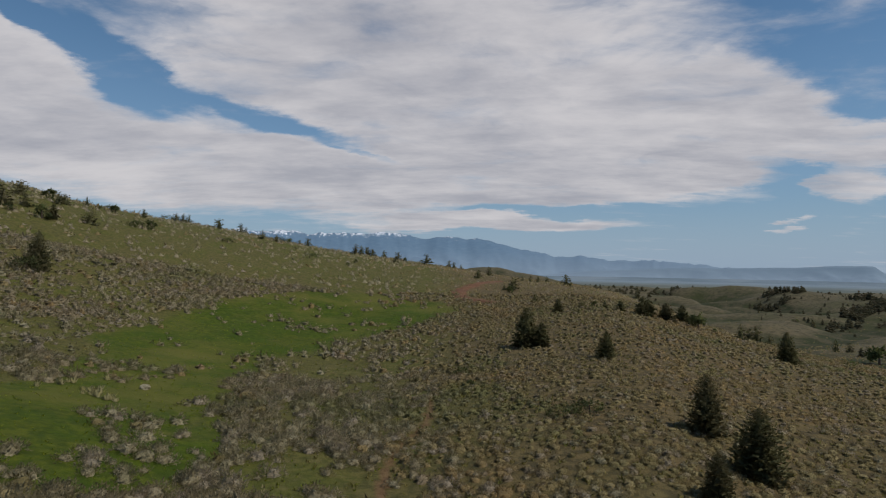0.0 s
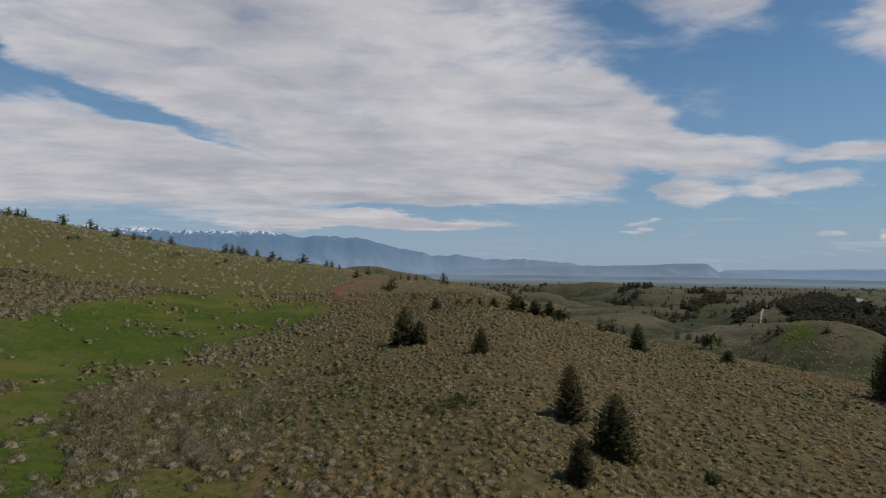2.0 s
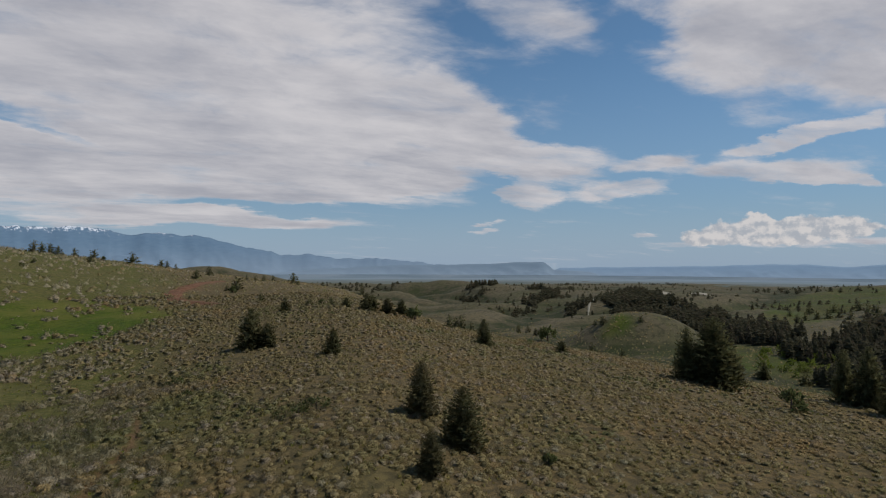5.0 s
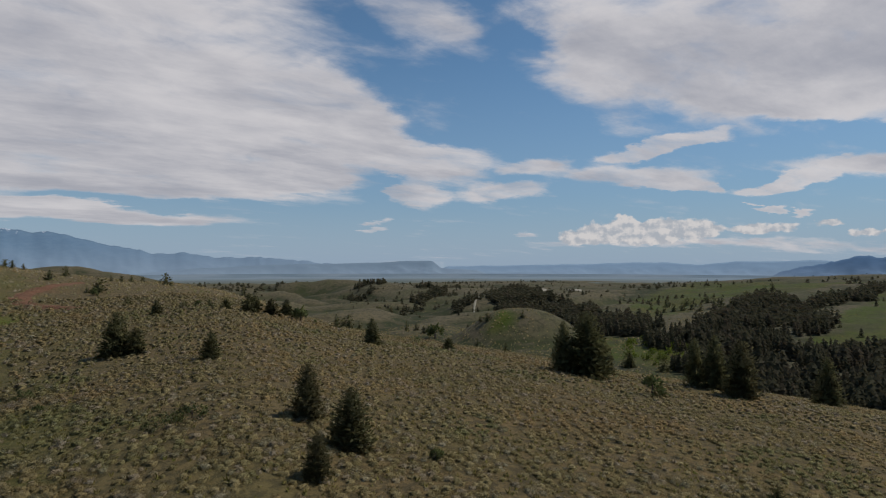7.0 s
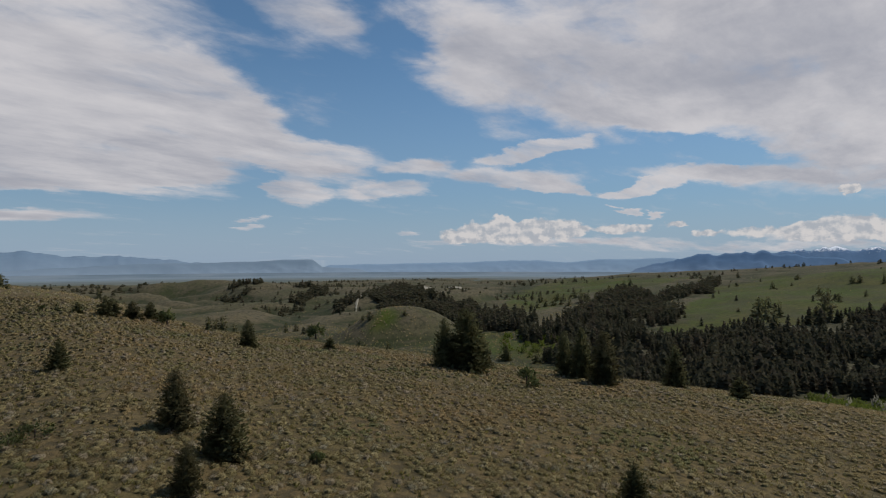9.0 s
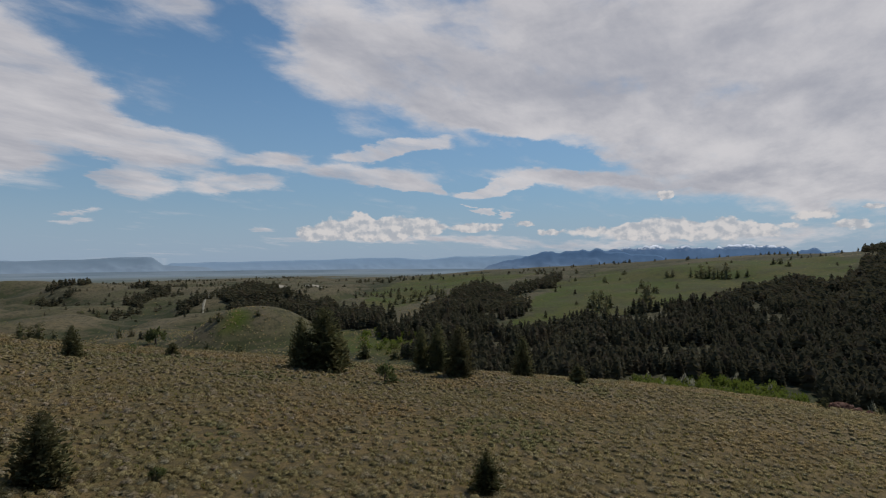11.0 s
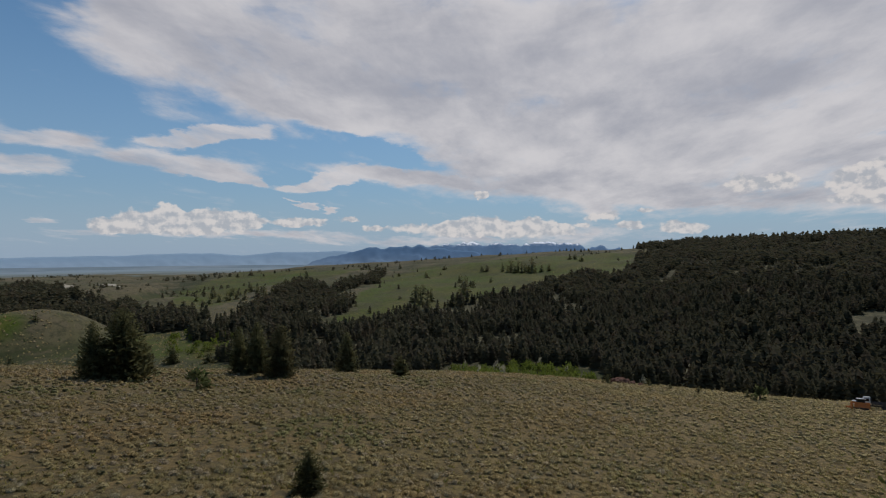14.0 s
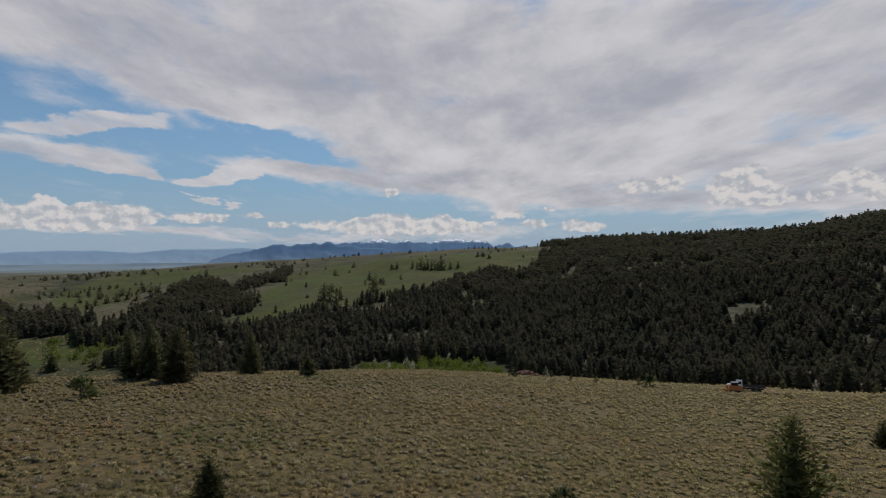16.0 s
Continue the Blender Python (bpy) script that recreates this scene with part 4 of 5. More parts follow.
plant("tall", 533.9, -30.5, 7.1, 1.2)
plant("tall", 555.4, 33.3, 6.2, 1.3)
plant("tall", 486.9, 48.7, 7.9)
plant("tall", 404.6, 36.2, 14.9)
plant("tall", 451.2, 34.3, 6.4, 1.2)
plant("tall", 557.3, 89.3, 6.5, 1.2)
plant("young", 611.2, 128.9, 4.9, 1.2)
plant("tall", 374.1, 39.9, 5.4, 1.2)
plant("tall", 353.3, 56.1, 10.4)
plant("tall", 372.2, 63.4, 12.1)
plant("tall", 384.8, 69.2, 12.5)
plant("young", 398.6, 83.4, 2.8, 1.2)
plant("young", 368.1, 107.4, 2.7, 1.2)
plant("tall", 462.5, 263.9, 9.0)
plant("tall", 504.1, 267.9, 8.6, 1.2)
plant("tall", 513.7, 253.4, 8.6, 1.2)
plant("tall", 553.5, 8.6, 7.6, 0.9)
plant("tall", 538.4, 1.2, 7.8)
plant("tall", 530.7, -5.3, 11.5, 0.8)
plant("tall", 533.3, -11.4, 7.7)
plant("tall", 556.8, 28.5, 6.2, 1.4)
plant("tall", 364.7, -3.5, 7.6, 1.1)
plant("tall", 384.5, -8.1, 6.2, 1.2)
plant("tall", 375.1, 3.5, 5.1, 1.2)
plant("tall", 476.2, 21.2, 4.9, 1.3)
plant("tall", 386.3, 36.0, 13.6)
plant("tall", 419.7, 69.8, 7.4, 1.2)
plant("tall", 381.7, 58.0, 10.0, 1.1)
plant("tall", 664.6, 165.7, 6.7, 1.4)
plant("tall", 623.2, 167.0, 6.4, 1.4)
plant("tall", 599.9, 168.4, 6.8, 1.4)
plant("tall", 610.4, 184.3, 6.3, 1.3)
plant("tall", 657.2, 253.2, 9.2, 1.2)
plant("tall", 611.5, 242.7, 9.9, 1.3)
plant("tall", 564.1, 240.4, 7.4, 1.3)
plant("tall", 470.4, 220.4, 8.8, 1.2)
plant("tall", 470.6, 213.1, 8.3, 1.2)
plant("tall", 452.6, 217.7, 10.1, 1.2)
plant("tall", 433.9, 219.5, 6.8, 1.3)
plant("tall", 446.3, 233.2, 7.1, 1.3)
plant("tall", 440.7, 238.2, 7.0, 1.3)
plant("tall", 433.4, 241.6, 7.0, 1.3)
plant("tall", 418.5, 241.5, 7.2, 1.3)
plant("tall", 411.3, 242.9, 5.7, 1.3)
plant("tall", 432.3, 261.1, 5.0, 1.3)
plant("tall", 392.4, 127.1, 4.1, 1.4)
plant("tall", 364.8, 116.2, 4.6, 1.4)
plant("tall", 435.9, 143.6, 4.6, 1.4)
plant("tall", 700.5, 146.3, 7.0, 1.4)
plant("tall", 613.4, 78.1, 5.3, 1.6)
plant("tall", 597.3, -60.8, 6.2, 1.7)
plant("tall", 576.9, -65.1, 6.0, 1.7)
plant("tall", 600.9, -55.7, 4.7, 1.7)
plant("tall", 460.5, -80.9, 5.0, 1.3)
plant("tall", 455.6, -89.1, 4.9, 1.3)


# ---------------------------------------------------------------- woods
def spiky_tree(seed, boughs, radius, power=0.75):
    """A small conifer one unit high, of drooping boughs round a stem."""
    rng = np.random.default_rng(seed)
    h = np.linspace(0.02, 0.95, boughs) + rng.normal(0, 0.01, boughs)
    a = np.arange(boughs) * 2.4 + rng.normal(0, 0.3, boughs)
    r = radius * np.clip(1 - h, 0.03, 1) ** power * rng.uniform(0.75, 1.25, boughs) + 0.015
    out = np.stack([np.cos(a), np.sin(a), 0 * a], 1)
    side = np.stack([-np.sin(a), np.cos(a), 0 * a], 1)
    wide = (0.75 * r + 0.02) * (40 / boughs) ** 0.5
    top = out * r[:, None] * 0.05 + np.stack([0 * h, 0 * h, np.minimum(h + 0.10 + 0.9 / boughs, 1.0)], 1)
    left = out * r[:, None] * 0.75 - side * wide[:, None] + np.stack([0 * h, 0 * h, h + rng.normal(0, 0.015, boughs)], 1)
    right = out * r[:, None] * 0.75 + side * wide[:, None] + np.stack([0 * h, 0 * h, h + rng.normal(0, 0.015, boughs)], 1)
    tip = out * r[:, None] * 1.1 + np.stack([0 * h, 0 * h, h - 0.02], 1)
    v = np.stack([top, left, tip, right], 1).reshape(-1, 3)
    k = np.arange(boughs)[:, None] * 4
    f = np.concatenate([k + [0, 1, 2], k + [0, 2, 3]])
    n = unit(np.repeat(out * 0.7 + [0, 0, 0.8], 4, 0) + rng.normal(0, 0.10, v.shape))
    return v, f, n


def scatter(name, shapes, x, y, tall, wide, mat, rng, sink=0.0):
    """Copies of small shapes set down on the land and joined into one mesh."""
    z = height(x, y) - sink * tall
    pick = rng.integers(0, len(shapes), len(x))
    turn = rng.uniform(0, 6.283, len(x))
    tint = rng.uniform(0, 1, len(x))
    verts, faces, tints, norms, leaves, at = [], [], [], [], [], 0
    for k, (v, f, nv, *leafy) in enumerate(shapes):
        m = pick == k
        if not m.any():
            continue
        c, s = np.cos(turn[m])[:, None], np.sin(turn[m])[:, None]
        vx = (v[None, :, 0] * c - v[None, :, 1] * s) * wide[m][:, None] + x[m][:, None]
        vy = (v[None, :, 0] * s + v[None, :, 1] * c) * wide[m][:, None] + y[m][:, None]
        vz = v[None, :, 2] * tall[m][:, None] + z[m][:, None]
        n = int(m.sum())
        verts.append(np.stack([vx, vy, vz], -1).reshape(-1, 3))
        faces.append((f[None] + (np.arange(n) * len(v))[:, None, None]).reshape(-1, 3) + at)
        tints.append(np.repeat(tint[m], len(v)))
        leaves.append(np.tile(leafy[0] if leafy else np.ones(len(v)), n))
        nx, ny = nv[None, :, 0] * c - nv[None, :, 1] * s, nv[None, :, 0] * s + nv[None, :, 1] * c
        norms.append(np.stack([nx, ny, nv[None, :, 2] + 0 * nx], -1).reshape(-1, 3))
        at += n * len(v)
    mesh = mesh_from(np.concatenate(verts), np.concatenate(faces))
    give(mesh, "tint", np.concatenate(tints))
    give(mesh, "leafy", np.concatenate(leaves))
    lit_as(mesh, np.concatenate(norms))
    mesh.materials.append(mat)
    return new(name, mesh)


def sprinkle(rng, count, x0, x1, y0, y1):
    return rng.uniform(x0, x1, count), rng.uniform(y0, y1, count)


def grow_woods():
    rng = np.random.default_rng(5)
    near = [spiky_tree(k, 21, 0.17 + 0.03 * (k % 3), (0.6, 0.8, 0.7, 0.5)[k % 4]) for k in range(8)]
    far = [spiky_tree(20 + k, 10, 0.19 + 0.03 * (k % 3), 0.6) for k in range(6)]
    x, y = sprinkle(rng, 300000, 100, 1400, -420, 1350)
    d, az = np.hypot(x, y), np.degrees(np.arctan2(x, y))
    foot = (az > 66) & (az < 150) & (d > 178) & (d < 245) & (inside(x, y, THICKET, 3, 15) < 0.5) & ~((az > 82.5) & (az < 98.5) & (d < 206))
    keep = ((forest_at(x, y) > 0.5) | (foot & (fbm(x, y, 30, 2, 93) > -0.75))) & (fbm(x, y, 26, 3, 90) > np.interp(d, [200, 300, 450], [-0.9, -0.6, -0.65]))
    keep &= rng.uniform(0, 1, len(x)) < np.where(d < 420, 1.0, 0.9)
    x, y = x[keep], y[keep]
    d = np.hypot(x, y)
    tall = rng.uniform(3.4, 7.4, len(x)) * np.interp(d, [190, 260, 340, 480], [1.05, 1.1, 0.95, 0.9]) * np.where(rng.uniform(0, 1, len(x)) < 0.2, 1.4, 1.0)
    close = d < 380
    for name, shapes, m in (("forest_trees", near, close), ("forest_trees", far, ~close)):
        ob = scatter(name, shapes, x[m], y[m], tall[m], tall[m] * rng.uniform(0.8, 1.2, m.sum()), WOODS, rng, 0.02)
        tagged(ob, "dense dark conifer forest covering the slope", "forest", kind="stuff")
    # single trees strewn over the hills
    x, y = sprinkle(rng, 14000, 120, 1500, -150, 1500)
    d, az = np.hypot(x, y), np.degrees(np.arctan2(x, y))
    want = np.where(inside(x, y, GREEN_HILL, 10, 40) > 0.5, 0.10, 0.50) * np.clip(fbm(x, y, 110, 3, 95) * 1.6 + 0.3, 0, 1.3)
    keep = (d > 330) & (d < 1300) & (az > 29) & (forest_at(x, y) < 0.5) & (rng.uniform(0, 1, len(x)) < want)
    x, y = x[keep], y[keep]
    tall = rng.uniform(1.5, 5.2, len(x))
    d = np.hypot(x, y)
    for shapes, m in ((near, d < 560), (far, d >= 560)):
        ob = scatter("strewn_trees", shapes, x[m], y[m], tall[m], tall[m] * rng.uniform(1.0, 1.7, m.sum()), WOODS, rng, 0.02)
        tagged(ob, "scattered small conifers on the open hills", "trees", kind="stuff")
    # far dark groves
    x, y = sprinkle(rng, 9000, 100, 1500, 350, 2600)
    keep = (fbm(x, y, 260, 3, 77) > 0.72) & (np.hypot(x, y) > 600) & (np.hypot(x, y) < 2300)
    x, y = x[keep], y[keep]
    tall = rng.uniform(3, 7, len(x))
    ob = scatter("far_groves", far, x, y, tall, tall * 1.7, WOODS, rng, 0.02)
    tagged(ob, "far dark groves of conifers on the rolling plain", "trees", kind="stuff")


grow_woods()


# ---------------------------------------------------------------- sagebrush and grass
def bush_shape(seed, count, size, spread=0.5, tall=0.55, slim=0.42, inner=0.35):
    """A domed shrub of small leafy tufts pointing up and out, in a few lobes."""
    rng = np.random.default_rng(seed)
    lobes = rng.normal(0, 0.26, (5, 3)) * [1, 1, 0.25]
    pick = rng.integers(0, 5, count)
    way = unit(rng.normal(0, 1, (count, 3)) * [1, 1, 0.8] + [0, 0, 0.45])
    way[:, 2] = np.abs(way[:, 2])
    r = rng.uniform(inner, 1.0, count)[:, None] ** 0.6
    base = way * r * [spread * 0.72, spread * 0.72, tall * 0.9] + lobes[pick] * spread
    side = unit(np.cross(way, rng.normal(0, 1, (count, 3))))
    ln = size * rng.uniform(0.6, 1.4, count)
    up = unit(way + rng.normal(0, 0.45, (count, 3)) + [0, 0, 0.35])
    a, b, c = base - side * ln[:, None] * slim, base + side * ln[:, None] * slim, base + up * ln[:, None]
    turned = ((np.cross(b - a, c - a) * (way + [0, 0, 0.6])).sum(1) < 0)[:, None]
    a, b = np.where(turned, b, a), np.where(turned, a, b)
    v = np.stack([a, b, c], 1).reshape(-1, 3)
    f = np.arange(count * 3).reshape(-1, 3)
    n = unit(np.repeat(way * [1, 1, 0.9] + [0, 0, 0.6] + rng.normal(0, 0.3, way.shape), 3, 0))
    v[:, 2] = np.clip(v[:, 2], -0.02, None)
    return v, f, n


def sage_shape(seed, sides, rings, tufts, size, core=0.41, tall=0.55):
    """A lumpy cushion of fine foliage with loose tufts standing out of it."""
    rng = np.random.default_rng(seed)
    spread, tall, phase, lumps = core, tall * core * 2.05, rng.uniform(0, 6.28, 3), rng.integers(2, 5)
    v = []
    for i in range(rings):
        climb = i / rings * 1.45
        t = (np.arange(sides) + 0.5 * (i % 2)) * 6.283 / sides
        r = (1 + 0.20 * np.sin(t * lumps + phase[0]) + rng.normal(0, 0.11, sides)) * math.cos(climb) ** 0.8 * spread
        rise = math.sin(climb) * tall * (1 + 0.16 * np.sin(t * lumps + phase[1]) + rng.normal(0, 0.10, sides))
        v.append(np.stack([np.cos(t) * r, np.sin(t) * r, rise if i else 0 * t - 0.03], 1))
    v = np.concatenate(v + [np.array([[rng.normal(0, 0.08), rng.normal(0, 0.08), tall * rng.uniform(0.85, 1.05)]])])
    q = np.arange(sides)
    f = []
    for i in range(rings):
        lo, m = i * sides, (q + 1) % sides
        if i == rings - 1:
            f.append(np.stack([lo + q, lo + m, np.full(sides, rings * sides)], 1))
        else:
            f += [np.stack([lo + q, lo + m, lo + sides + m], 1), np.stack([lo + q, lo + sides + m, lo + sides + q], 1)]
    f = np.concatenate(f)
    n = unit(v / [spread, spread, tall] + [0, 0, 0.7] + rng.normal(0, 0.32, v.shape))
    if tufts:
        tv, tf, tn = bush_shape(seed + 900, tufts, size, 0.62, 0.63, 0.22, 0.45)
        f, v, n = np.concatenate([f, tf + len(v)]), np.concatenate([v, tv]), np.concatenate([n, tn])
    return v, f, n, (np.arange(len(v)) > sides * rings).astype(float)


def tuft_shape(seed, blades, tall=1.0):
    rng = np.random.default_rng(seed)
    a = rng.uniform(0, 6.283, blades)
    foot = np.stack([np.cos(a) * 0.25, np.sin(a) * 0.25, np.zeros(blades)], 1) * rng.uniform(0.1, 1, blades)[:, None]
    tip = foot * 2.2 + np.stack([rng.normal(0, 0.2, blades), rng.normal(0, 0.2, blades), rng.uniform(0.5, 1, blades) * tall], 1)
    side = np.stack([-np.sin(a), np.cos(a), np.zeros(blades)], 1) * 0.10
    v = np.stack([foot - side, foot + side, tip], 1).reshape(-1, 3)
    return v, np.arange(blades * 3).reshape(-1, 3), unit(rng.normal(0, 0.3, v.shape) + [0, 0, 1])


def fan(rng, count, d0, d1, a0=-50.0, a1=142.0):
    """Places spread evenly over a sector of the hillside."""
    d = np.sqrt(rng.uniform(d0 * d0, d1 * d1, count))
    a = np.radians(rng.uniform(a0, a1, count))
    return d * np.sin(a), d * np.cos(a)


def grow_sage():
    rng = np.random.default_rng(8)
    plants = [[sage_shape(30 * q + k, *made) for k in range(9)] for q, made in enumerate(((6, 2, 62, 0.14, 0.38), (5, 2, 25, 0.19, 0.38), (4, 2, 6, 0.28), (4, 1, 3, 0.36, 0.45)))]
    grand = [[sage_shape(400 + 30 * q + k, *made) for k in range(9)] for q, made in enumerate(((7, 3, 230, 0.13, 0.31), (6, 2, 130, 0.16, 0.31), (4, 2, 22, 0.25, 0.32), (4, 1, 6, 0.36, 0.40)))]
    for k, (d0, d1, count) in enumerate(((20, 36, 5000), (36, 62, 11500), (62, 130, 31000), (130, 330, 23000))):
        x, y = fan(rng, count, d0, d1)
        d, az = np.hypot(x, y), np.degrees(np.arctan2(x, y))
        clump = fbm(x, y, 7, 3, 40) + 0.5 * fbm(x, y, 40, 2, 44)
        left = np.clip((6 - az) / 14, 0, 1)          # west of the trail the plants are larger and stand in clumps
        green = meadow_at(x, y)
        want = np.clip(0.95 + 0.25 * clump, 0.5, 1.0) * (1 - left) + left * np.where(d < 75, np.clip(0.16 + 0.7 * clump, 0.03, 0.6), np.clip(0.62 + 0.45 * clump, 0.2, 0.95))
        want = want * np.where(green > 0.5, np.where(clump > 0.35, 0.3, 0.05), 1.0) * np.where(inside(x, y, DIRT_LOOP, 1, 8) > 0, 0.05, 1.0)
        want = np.where(trail_at(x, y), 0.03, want)
        keep = (rng.uniform(0, 1, count) < want) & (fz_drop(x, y) < 45) & (forest_at(x, y) < 0.5)
        x, y, left, d = x[keep], y[keep], left[keep], d[keep]
        wide = rng.uniform(0.36, 0.86, len(x)) * (1 + 1.0 * left * rng.uniform(0.3, 1.1, len(x))) * np.interp(d, [50, 130], [1.0, 1.4])
        tall = wide * rng.uniform(0.6, 0.9, len(x)) * (1 + 0.15 * left)
        grey = rng.uniform(0, 1, len(x)) < 0.14 + 0.8 * left
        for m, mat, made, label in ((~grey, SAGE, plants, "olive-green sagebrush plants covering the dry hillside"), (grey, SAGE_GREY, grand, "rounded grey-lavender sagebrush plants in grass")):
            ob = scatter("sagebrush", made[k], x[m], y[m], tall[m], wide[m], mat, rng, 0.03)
            tagged(ob, label, "sagebrush", kind="stuff")
    x, y = fan(rng, 20000, 22, 100)
    keep = rng.uniform(0, 1, len(x)) < np.clip(40 / np.hypot(x, y), 0.25, 1)
    x, y = x[keep], y[keep]
    green = (meadow_at(x, y) > 0.5) | ((x < 0) & (rng.uniform(0, 1, len(x)) < 0.5))
    tall = rng.uniform(0.10, 0.28, len(x)) * np.where(green, 0.6, 1.0)
    tufts = [tuft_shape(k, 7) for k in range(6)]
    for m, mat, label in ((green, MEADOW_GRASS, "short fresh green meadow grass"), (~green, GRASS, "tufts of green and straw-coloured bunchgrass")):
        ob = scatter("grass_tufts", tufts, x[m], y[m], tall[m], tall[m] * 1.8, mat, rng, 0.02)
        tagged(ob, label, "grass", kind="stuff")
    # tall pale bunchgrass by the meadow
    x, y = fan(rng, 34, 44, 56, -36, -29)
    keep = fbm(x, y, 5, 2, 140) > -0.1
    x, y = x[keep], y[keep]
    tall = rng.uniform(0.3, 0.6, len(x))
    ob = scatter("bunchgrass", [tuft_shape(20 + k, 40) for k in range(4)], x, y, tall, tall * 1.3, STRAW, rng, 0.02)
    tagged(ob, "tall straw-yellow bunchgrass clumps in the meadow", "grass", kind="stuff")
    # low scrub dotted over the vale and the hills beyond
    x, y = fan(rng, 40000, 150, 1100, 4, 104)
    u, v = fan(rng, 16000, 140, 420, 12, 66)
    x, y = np.concatenate([x, u]), np.concatenate([y, v])
    green = inside(x, y, GREEN_HILL, 10, 40) > 0.5
    want = np.clip(0.45 + 0.5 * fbm(x, y, 45, 3, 150) + 0.5 * (0.5 - lie_of(x, y)), 0.02, 0.9) * np.where(green, 0.25, 1.0)
    keep = (fz_drop(x, y) > 30) & (forest_at(x, y) < 0.5) & (rng.uniform(0, 1, len(x)) < want * np.clip(1.2 - np.hypot(x, y) / 900, 0.25, 1))
    x, y = x[keep], y[keep]
    wide = rng.uniform(0.5, 1.5, len(x))
    dark = rng.uniform(0, 1, len(x)) < 0.16
    for m, mat, label in ((dark, JUNIPER, "dark low scrub dotted over the valley slopes"), (~dark, SAGE, "pale sagebrush dotted over the valley slopes")):
        tagged(scatter("scrub", plants[3], x[m], y[m], wide[m] * 0.9, wide[m], mat, rng, 0.03), label, "scrub", kind="stuff")


grow_sage()


def leafy_shape(seed, count, size):
    """A leafy shrub or young aspen, one unit high, of many leaf clumps."""
    return bush_shape(seed, count, size, 0.42, 0.8)


def grow_creekside():
    rng = np.random.default_rng(12)
    shapes = [leafy_shape(100 + k, 90, 0.16) for k in range(6)]
    x, y = sprinkle(rng, 6000, 120, 320, -60, 190)
    keep = (inside(x, y, THICKET, 3, 15) > 0.5) & (rng.uniform(0, 1, len(x)) < 0.7)
    keep |= (inside(x, y, CREEK, 8, 25) > 0.5) & (rng.uniform(0, 1, len(x)) < 0.25)
    x, y = x[keep], y[keep]
    tall = rng.uniform(2.2, 4.8, len(x))
    tagged(scatter("willow_thicket", shapes, x, y, tall, tall * 1.1, WILLOW, rng, 0.03), "bright green willow thicket along the creek", "willows", kind="stuff")
    x, y = sprinkle(rng, 4000, 100, 260, -240, 60)
    d, az = np.hypot(x, y), np.degrees(np.arctan2(x, y))
    keep = (az > 84) & (az < 132) & (d > 172) & (d < 205) & (rng.uniform(0, 1, len(x)) < 0.07)
    x, y = x[keep], y[keep]
    tall = rng.uniform(3, 6, len(x))
    tagged(scatter("aspens", shapes, x, y, tall, tall * 0.6, ASPEN, rng, 0.03), "thin grey-green aspens at the edge of the forest", "aspens", kind="stuff")


grow_creekside()


# ---------------------------------------------------------------- tracks, rocks and machines
RED_LOOP = [(17.3, 171.3), (12.2, 159.2), (8.1, 147.4), (4.8, 138.9), (3.8, 130.4), (4.8, 124.2), (8.0, 119.5), (11.8, 115.3)]
FAR_ROAD = [(330, 368), (338, 379), (356, 398), (380, 421), (397, 438), (406, 453)]
GRAVEL_PAD = [(592, 522), (583, 486), (560, 436)]
LOWER_TRACK = [(98.2, -44.2), (101.5, -49.3), (102.8, -56.4), (104.7, -62.8), (115.5, -76.5)]


def ribbon(name, path, width, mat, label, lift=0.06, ragged=0.3):
    """A track that lies on the land, with uneven verges."""
    pts = [Vector(p) for p in path]
    dense = []
    for k in range(len(pts) - 1):
        a, b, c, d = pts[max(k - 1, 0)], pts[k], pts[k + 1], pts[min(k + 2, len(pts) - 1)]
        for q in range(14):
            t = q / 14
            dense.append(0.5 * (2 * b + (c - a) * t + (2 * a - 5 * b + 4 * c - d) * t * t + (3 * b - a - 3 * c + d) * t ** 3))
    rng = random.Random(3)
    verts, faces, across = [], [], 7
    for k, p in enumerate(dense):
        way = (dense[min(k + 1, len(dense) - 1)] - dense[max(k - 1, 0)]).normalized()
        side = Vector((-way.y, way.x))
        w = width * (1 + rng.uniform(-ragged, ragged))
        for q in range(across):
            s = q / (across - 1) - 0.5
            v = p + side * s * w
            rut = 0.05 * math.cos(s * 9.5)
            verts.append((v.x, v.y, float(height(v.x, v.y)) + lift * (1 - abs(s) * 1.7) + rut * 0.5))
    for k in range(len(dense) - 1):
        for q in range(across - 1):
            i = k * across + q
            faces.append((i, i + 1, i + 1 + across, i + across))
    mesh = mesh_from(verts, faces, smooth=True)
    mesh.materials.append(mat)
    return tagged(new(name, mesh), label, "track", kind="structure")


ribbon("red_dirt_track", RED_LOOP, 3.0, RED_EARTH, "red dirt track curving over the hillside", 0.22)
ribbon("gravel_road", FAR_ROAD, 2.0, GRAVEL, "pale gravel road winding down the valley", 0.5)
ribbon("gravel_pad", GRAVEL_PAD, 24.0, GRAVEL, "pale gravel strip on the far rise", 1.0)
ribbon("bare_track", LOWER_TRACK, 1.3, TRACK, "narrow bare track through the sagebrush", 0.12)


